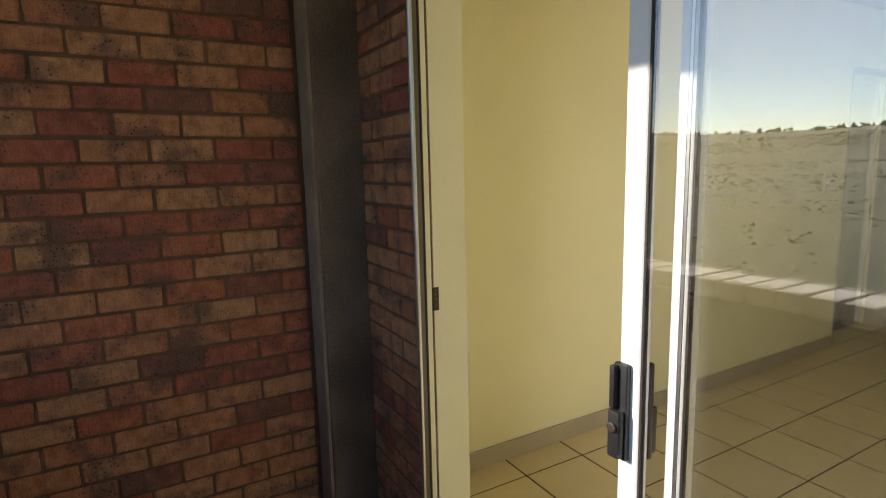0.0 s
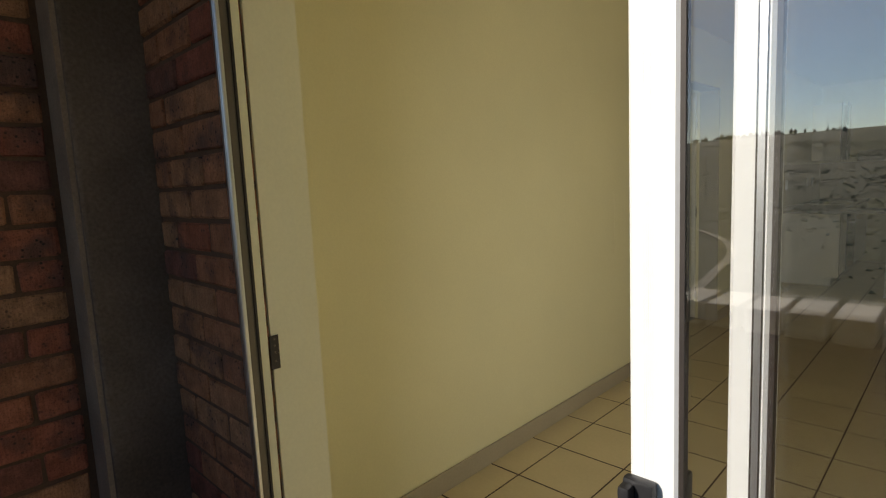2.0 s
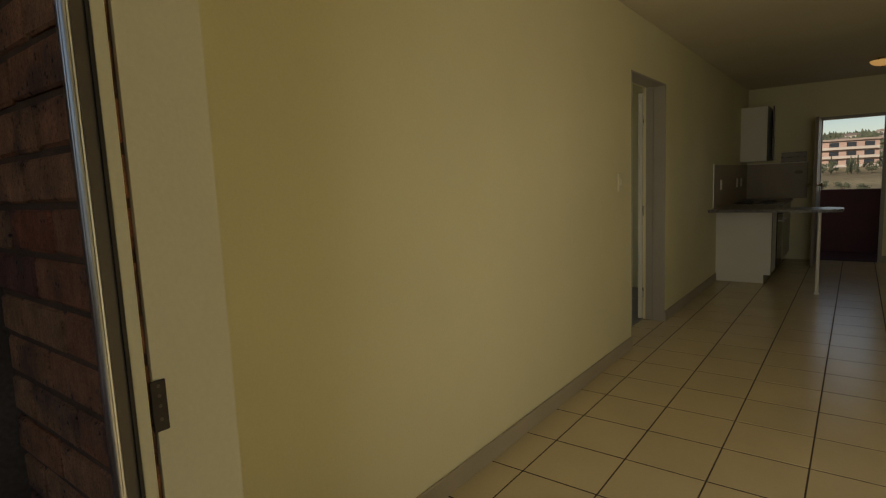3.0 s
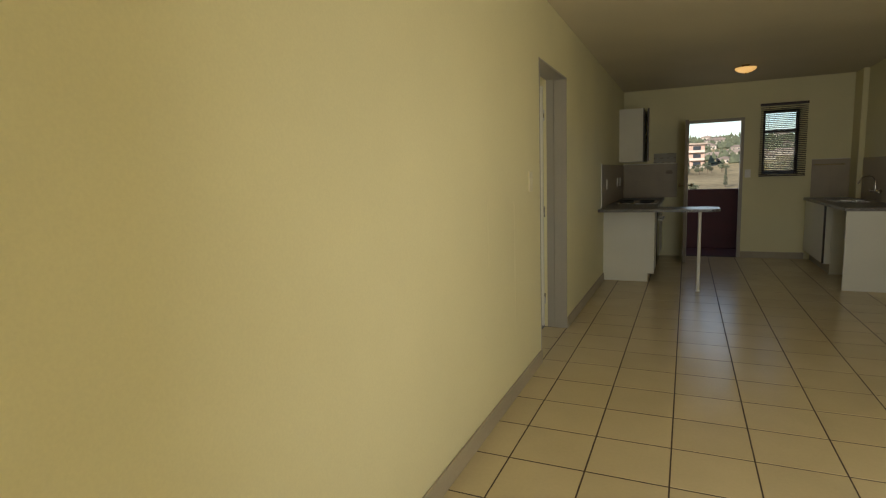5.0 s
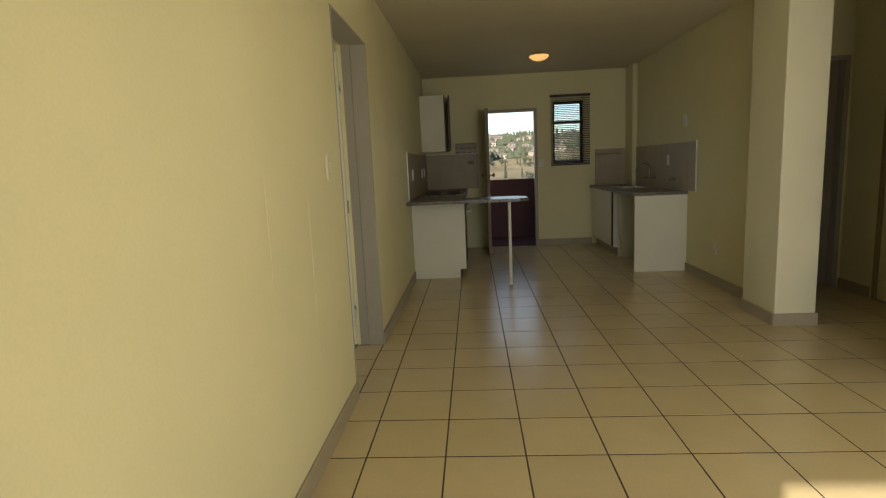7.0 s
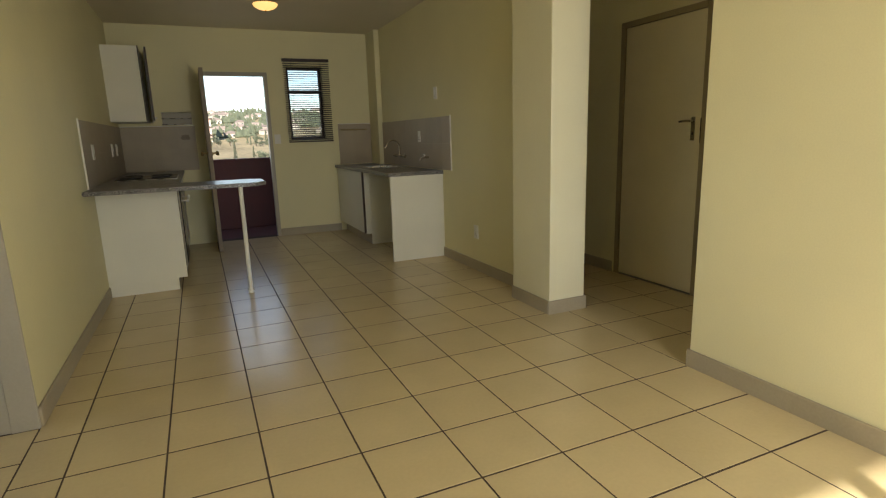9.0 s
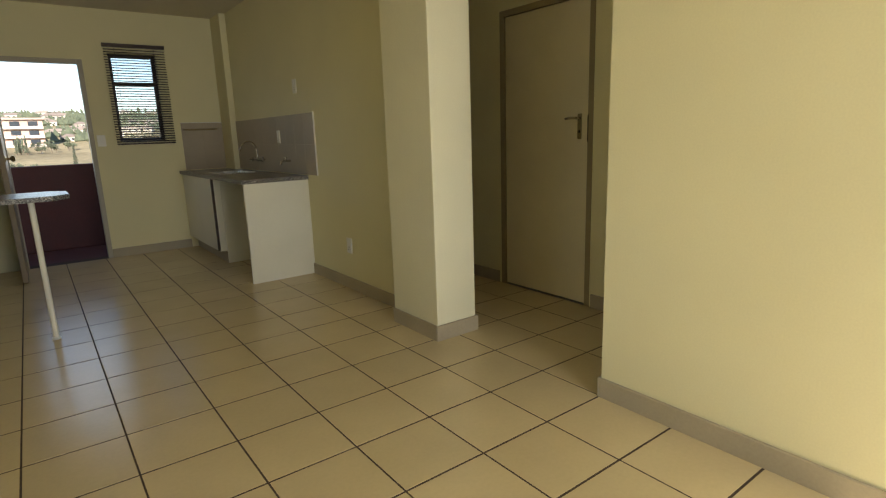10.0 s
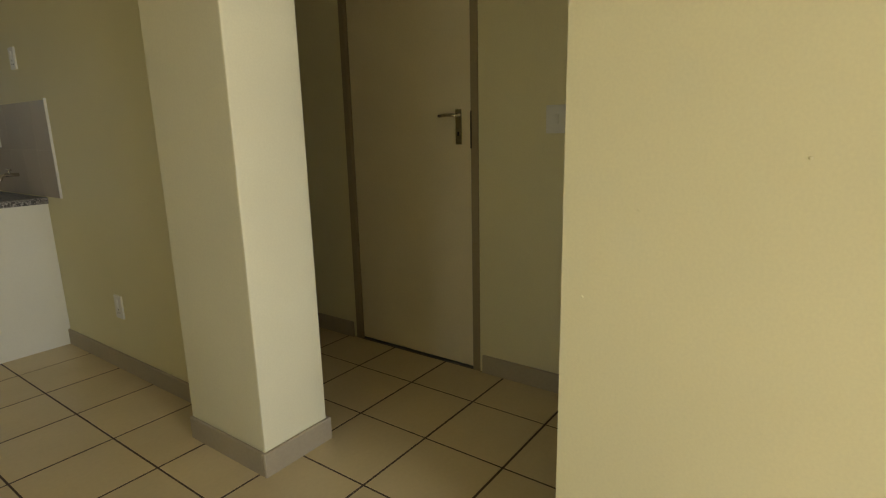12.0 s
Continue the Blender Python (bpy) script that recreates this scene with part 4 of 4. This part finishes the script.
sw = wall_plate("light_switch", "x", XL, 1, 0.035, 1.275, 0.07, 0.125, "cream plastic light switch beside the bedroom doorway", 2)
for c in sw.children:
    c.data.materials[0] = M_CREAM
wall_plate("light_switch", "y", YB, -1, 1.53, 1.22, 0.075, 0.115, "white plastic light switch by the back door")
wall_plate("socket", "x", XR, -1, 3.53, 1.615, 0.075, 0.115, "white plastic socket above the sink worktop", 1, True)
wall_plate("socket", "x", XR, -1, 2.71, 0.35, 0.075, 0.12, "white plastic socket low on the kitchen wall", 1, True)
wall_plate("socket", "x", XR - 0.009, -1, 3.98, 1.20, 0.06, 0.115, "white plastic socket on the sink splashback", 1, True)
wall_plate("light_switch", "x", XC, -1, 0.80, 1.22, 0.10, 0.115, "cream plastic light switch in the passage", 1)
wall_plate("socket", "x", XL + 0.009, 1, 3.60, 1.16, 0.075, 0.12, "white plastic socket on the hob splashback", 1, True)
wall_plate("socket", "x", XL + 0.009, 1, 4.72, 1.16, 0.075, 0.12, "white plastic socket on the hob splashback", 1, True)
wall_plate("socket", "x", XL + 0.009, 1, 5.05, 1.16, 0.075, 0.12, "white plastic socket on the hob splashback", 1, True)

# ---- outside ----
def height(x, y):
    """The land: level round the building, rising to ridges far off."""
    r = math.hypot(x, y)
    n = noise.noise(Vector((x / 170, y / 170, 0.3))) * 7 + noise.noise(Vector((x / 60, y / 60, 7.3))) * 2.0
    z = -8 + 8.5 * min(max((r - 45) / 175, 0), 1)
    s = min(max((r - 225) / 220, 0), 1)
    return z + s * (21 + n) + 0.08 * n * min(r / 60, 1)


bm = bmesh.new()
radii = [0, 8, 16, 26, 38, 52, 70, 90, 115, 145, 180, 220, 265, 315, 370, 430, 500, 600, 800, 1200, 2000, 3500]
rings = []
for r in radii:
    k = 1 if r == 0 else 96
    rings.append([bm.verts.new((r * math.cos(2 * math.pi * i / k), r * math.sin(2 * math.pi * i / k),
                                height(r * math.cos(2 * math.pi * i / k), r * math.sin(2 * math.pi * i / k)) if r < 700 else 20 - (r - 700) * 0.01)) for i in range(k)])
for a, b in zip(rings, rings[1:]):
    for i in range(96):
        if len(a) == 1:
            bm.faces.new((a[0], b[i], b[(i + 1) % 96]))
        else:
            bm.faces.new((a[i], b[i], b[(i + 1) % 96], a[(i + 1) % 96]))
structure("ground", bm, M_GRASS, "dry pale veld grass sloping up to wooded ridges", "ground")

# walkway behind the kitchen, with its painted parapet
structure("walkway_floor", box(-2.0, 4.5, YB + 0.15, 6.90, -0.25, -0.03), M_MAROON, "dark red painted walkway floor", "floor")
structure("walkway_parapet", box(-2.0, 4.5, 6.75, 6.90, -0.03, 0.965, bevel=0.01), M_MAROON, "maroon painted walkway parapet in shade", "wall")
structure("walkway_soffit", box(-2.0, 4.5, YB + 0.15, 6.6, 2.50, 2.70), M_SOFFIT, "pale slab over the walkway", "ceiling")
structure("building_block", box(-3.6, 4.6, YB + 0.152, 6.0, -9.0, -0.26), M_MORTAR, "brown brick storeys below the flat", "wall")
structure("building_block_front", box(-0.42, 4.2, -5.05, -3.4, -9.0, -0.21), M_MORTAR, "brown brick storeys below the balcony", "wall")


def tree(kind, seed):
    """A broad tree or a slim cypress at the origin: tapered trunk with limbs, crown of many small leaf clumps."""
    rnd = random.Random(seed)
    t = thing("tree", (0, 0, 0), "dark green leafy tree on the hillside" if kind == "broad" else "slim dark green cypress tree", "tree", "trees")
    h = rnd.uniform(5.5, 8) if kind == "broad" else rnd.uniform(8, 11)
    bm = rod(bmesh.new(), (0, 0, -0.4), (0.1, 0.05, h * 0.55), 0.22, 8, 0.12)
    tips = []
    for i in range(7 if kind == "broad" else 3):
        a = rnd.uniform(0, 6.28)
        sp = rnd.uniform(1.0, 2.4) if kind == "broad" else 0.3
        tip = Vector((math.cos(a) * sp, math.sin(a) * sp, h * rnd.uniform(0.55, 0.85)))
        rod(bm, (0.05, 0.02, h * rnd.uniform(0.25, 0.45)), tip, 0.10, 6, 0.03)
        tips.append(tip)
    part("trunk", bm, M_BARK, t)
    bm = bmesh.new()
    for i in range(260):
        if kind == "broad":
            c = rnd.choice(tips) + Vector((rnd.gauss(0, 0.75), rnd.gauss(0, 0.75), rnd.gauss(0.3, 0.6)))
            s = rnd.uniform(0.22, 0.5)
        else:
            z = rnd.uniform(0.12, 1.0)
            a, rr = rnd.uniform(0, 6.28), (1 - z) ** 0.7 * rnd.uniform(0.3, 1.25)
            c = Vector((math.cos(a) * rr, math.sin(a) * rr, z * h))
            s = rnd.uniform(0.2, 0.4)
        q = Euler((rnd.uniform(0, 6.28), rnd.uniform(0, 6.28), rnd.uniform(0, 6.28))).to_matrix()
        vs = [bm.verts.new(c + q @ (Vector(p) * s * rnd.uniform(0.7, 1.3))) for p in ((1, 0, 0), (-0.4, 0.9, 0), (-0.5, -0.8, 0.1), (0, 0, 0.8), (0.1, 0.1, -0.7))]
        for f in ((0, 1, 3), (1, 2, 3), (2, 0, 3), (1, 0, 4), (2, 1, 4), (0, 2, 4)):
            bm.faces.new([vs[k] for k in f])
    part("crown", bm, M_LEAF, t)
    return t


def house(seed):
    """A small far house: walls, hipped roof, windows and a door."""
    rnd = random.Random(seed)
    w2, d2, hh = rnd.uniform(4, 7), rnd.uniform(3, 4.5), rnd.choice((2.8, 3.0, 5.4))
    t = thing("house", (0, 0, 0), "far plastered house with a tiled hipped roof", "house", "houses on the hill")
    part("wall", box(-w2, w2, -d2, d2, -1.5, hh), M_HOUSE, t)
    bm = bmesh.new()
    e = 0.5
    lo = [bm.verts.new((x, y, hh)) for x, y in ((-w2 - e, -d2 - e), (w2 + e, -d2 - e), (w2 + e, d2 + e), (-w2 - e, d2 + e))]
    hi = [bm.verts.new((x, 0, hh + d2 * 0.5)) for x in (-w2 + d2 * 0.7, w2 - d2 * 0.7)]
    for f in ((lo[0], lo[1], hi[1], hi[0]), (lo[2], lo[3], hi[0], hi[1]), (lo[1], lo[2], hi[1]), (lo[3], lo[0], hi[0]), (lo[3], lo[2], lo[1], lo[0])):
        bm.faces.new(f)
    part("roof", bm, M_ROOF, t)
    for st in range(int(hh // 2.6)):
        for x in (-0.6, 0.0, 0.6):
            part("window", box(x * w2 - 0.6, x * w2 + 0.6, -d2 - 0.03, -d2 + 0.05, 0.9 + st * 2.6, 2.1 + st * 2.6), M_DARKWIN, t)
    return t


rnd = random.Random(5)
# the salmon apartment block across the valley
ap = thing("apartment_building", (-14, 222, height(-14, 222)), "far salmon brick apartment block with pale balconies", "building")
z0 = height(-14, 222) + 0.2
part("wall", box(-36, 6.5, 222, 233, z0 - 3, z0 + 8.8), M_PINK, ap)
part("roof", box(-37, 7.2, 221.2, 233.6, z0 + 8.8, z0 + 9.4), M_ROOF, ap)
for st in range(3):
    part("balcony", box(-36, 6.5, 220.8, 222, z0 + st * 2.9 + 0.1, z0 + st * 2.9 + 0.95), M_PALE, ap)
    for k in range(9):
        part("window", box(-35 + k * 4.7, -32.4 + k * 4.7, 221.9, 222.15, z0 + st * 2.9 + 1.05, z0 + st * 2.9 + 2.5), M_DARKWIN, ap)

protos = [house(s) for s in range(4)]
placed = 0
for i in range(400):
    a = rnd.uniform(74, 96)
    r = rnd.uniform(238, 430)
    x, y = r * math.cos(radians(a)), r * math.sin(radians(a))
    if -40 < x < 10 and y < 245:
        continue
    m = pose(x, y, height(x, y), 0, 0, rnd.uniform(-25, 25)) @ Matrix.Scale(0.75, 4)
    if placed < 4:
        protos[placed].matrix_basis = m
    else:
        copy_thing(protos[placed % 4], m)
    placed += 1
    if placed >= 60:
        break
trees = [tree("broad", 1), tree("broad", 2), tree("broad", 3), tree("slim", 4), tree("slim", 5)]
placed = 0
for i in range(270):
    back = i % 3 != 0
    a = rnd.uniform(74, 96) if back else rnd.uniform(195, 310)
    r = rnd.uniform(400, 450) if not back else rnd.uniform(185, 212) if i % 3 == 1 else rnd.uniform(240, 440) if i % 4 else rnd.uniform(90, 150)
    x, y = r * math.cos(radians(a)), r * math.sin(radians(a))
    k = rnd.choice((0, 0, 1, 1, 2, 2, 3, 4))
    s = rnd.uniform(0.4, 0.75)
    m = pose(x, y, height(x, y), 0, 0, rnd.uniform(0, 360)) @ Matrix.Scale(s, 4)
    if placed < 5:
        trees[placed].matrix_basis = m
    else:
        copy_thing(trees[k], m)
    placed += 1

# far woods on the ridges
bm = bmesh.new()
for i in range(15000):
    town = i >= 12000
    a = rnd.uniform(72, 98) if town else rnd.uniform(0, 360)
    r = rnd.uniform(236, 430) if town else rnd.uniform(300, 620)
    x, y = r * math.cos(radians(a)), r * math.sin(radians(a))
    if noise.noise(Vector((x / 70, y / 70, 2.0))) < -0.12 or (y < 0 and r < 405):
        continue
    z = height(x, y)
    s = rnd.uniform(0.7, 1.7)
    vs = [bm.verts.new((x + s * p[0] * rnd.uniform(0.7, 1.4), y + s * p[1] * rnd.uniform(0.7, 1.4), z + s * p[2] * rnd.uniform(0.7, 1.4)))
          for p in ((1, 0, 0.5), (-0.5, 0.9, 0.5), (-0.5, -0.9, 0.5), (0, 0, 1.9), (0, 0, -0.4))]
    for f in ((0, 1, 3), (1, 2, 3), (2, 0, 3), (1, 0, 4), (2, 1, 4), (0, 2, 4)):
        bm.faces.new([vs[k] for k in f])
tagged(part("woods", bm, M_LEAF), "dense dark green woods along the ridge", "trees", kind="stuff")

# scrub on the slope below the balcony
bm = bmesh.new()
for i in range(16000):
    a, r = rnd.uniform(185, 320), 45 + 300 * rnd.random() ** 0.7
    x, y = r * math.cos(radians(a)), r * math.sin(radians(a))
    if noise.noise(Vector((x / 28, y / 28, 5.0))) < -0.22:
        continue
    z, s = height(x, y), rnd.uniform(0.12, 0.32) * (0.8 + r / 200)
    vs = [bm.verts.new((x + s * p[0] * rnd.uniform(0.7, 1.4), y + s * p[1] * rnd.uniform(0.7, 1.4), z + s * p[2] * rnd.uniform(0.7, 1.4)))
          for p in ((1, 0, 0.15), (-0.5, 0.9, 0.15), (-0.5, -0.9, 0.15), (0, 0, 0.75), (0, 0, -0.4))]
    for f in ((0, 1, 3), (1, 2, 3), (2, 0, 3), (1, 0, 4), (2, 1, 4), (0, 2, 4)):
        bm.faces.new([vs[k] for k in f])
tagged(part("scrub", bm, M_SCRUB), "olive scrub covering the slope below", "bushes", kind="stuff")
bm = bmesh.new()
road = [(-13.3 - 0.12 * d - 0.02 * max(0, d - 18) ** 2, -42.0 - d) for d in range(0, 42, 2)]
strips = [[bm.verts.new((x + d, y, height(x, y) + 0.12)) for d in (-0.45, 0.45)] for x, y in road]
for p, q in zip(strips, strips[1:]):
    bm.faces.new((p[0], p[1], q[1], q[0]))
structure("road", bm, M_ROAD, "pale winding dirt road through the scrub", "road")

# ---- pieces: coping bricks, wall bricks, floor tiles ----
def piece_mesh(name, sx, sy, sz, bevel, material):
    bm = box(-sx / 2, sx / 2, -sy / 2, sy / 2, -sz / 2, sz / 2, bevel=bevel)
    me = bpy.data.meshes.new(name)
    bm.to_mesh(me)
    bm.free()
    me.materials.append(material)
    return me


def piece(name, me, parent, at, rot=(0, 0, 0)):
    ob = new(name, me)
    ob.parent = parent
    ob.location, ob.rotation_euler = at, rot
    return ob


rnd = random.Random(11)
cop = piece_mesh("coping_brick", 0.098, 0.225, 0.075, 0.004, M_COPING)
for i in range(38):
    piece("brick", cop, parapet, (-0.12 + i * 0.1135, -5.085, 0.906 + rnd.uniform(-0.002, 0.002)), (0, 0, rnd.uniform(-0.01, 0.01)))

# side wall: stretcher bond, ending against the concrete column
wall_core = bpy.data.objects["balcony_wall_core"]
COURSE, LONG = 0.0817, 0.198
bricks = {}


def brick_mesh(depth, length, row, red, form):
    """One of a few worn forms of a brick: a box with eased edges, its face corners chipped or dragged a little."""
    key = (depth, round(length, 3), row, red, form)
    if key not in bricks:
        me = piece_mesh("brick", depth, length - 0.0095, row - 0.0105, 0.0045, M_BRICK_RED if red else M_BRICK_TAN)
        wear = random.Random(form * 7 + 3)
        for v in me.vertices:
            v.co += Vector((wear.uniform(-0.0012, 0.0012), wear.uniform(-0.0022, 0.0022), wear.uniform(-0.0016, 0.0016)))
        bricks[key] = me
    return bricks[key]


for c in range(-1, 31):
    z = 0.0064 + (c + 0.5) * COURSE
    y = -3.724
    first = LONG if c % 2 == 1 else LONG / 2
    length = first
    while y > -4.94:
        length = min(length, y + 4.95)
        if length > 0.04:
            piece("brick", brick_mesh(0.092, length, COURSE, rnd.random() < 0.42, rnd.randrange(5)), wall_core,
                  (-0.224 + rnd.uniform(-0.003, 0.003), y - length / 2, z + rnd.uniform(-0.0012, 0.0012)), (rnd.uniform(-0.006, 0.006), 0, rnd.uniform(-0.006, 0.006)))
        y -= length
        length = LONG


# pier by the sliding door: two bricks wide
pier_core = bpy.data.objects["brick_pier_core"]
ROW = 0.0747
for c in range(-17, 17):
    z = 1.2755 + c * ROW
    x = 0.374
    for length in ((0.126, 0.191, 0.101) if c % 2 == 0 else (0.218, 0.200)):
        piece("brick", brick_mesh(0.064, length, ROW, rnd.random() < 0.12, rnd.randrange(5)), pier_core, (x - length / 2, -3.498 + rnd.uniform(-0.002, 0.002), z),
              (0, rnd.uniform(-0.004, 0.004), math.pi / 2 + rnd.uniform(-0.005, 0.005)))
        x -= length

# floor tiles on the fitted lattice
tiles = {}


def tile(x0, x1, y0, y1):
    if x1 - x0 < 0.02 or y1 - y0 < 0.02:
        return
    sx, sy = round(x1 - x0 - 0.0062, 3), round(y1 - y0 - 0.0078, 3)
    if (sx, sy) not in tiles:
        tiles[sx, sy] = piece_mesh("tile", sx, sy, 0.01, 0.0016, M_TILE)
    piece("tile", tiles[sx, sy], floor, ((x0 + x1) / 2, (y0 + y1) / 2, -0.005 + rnd.uniform(-0.0003, 0.0003)), (rnd.uniform(-0.0007, 0.0007), rnd.uniform(-0.0007, 0.0007), 0))


for j in range(-10, 17):
    y0, y1 = max(j * T, -3.42), min((j + 1) * T, YB)
    for i in range(-1, 11):
        x0, x1 = max(i * T, XL), min((i + 1) * T, XC)
        if x0 >= XR - 0.001 and (y1 <= -0.6 or y0 >= YC):
            continue
        tile(x0, x1, y0, y1)
# sill strip in the bedroom doorway
for k in range(3):
    tile(-0.366, XL, LY0 + 0.014 + k * 0.292, LY0 + 0.014 + (k + 1) * 0.292)
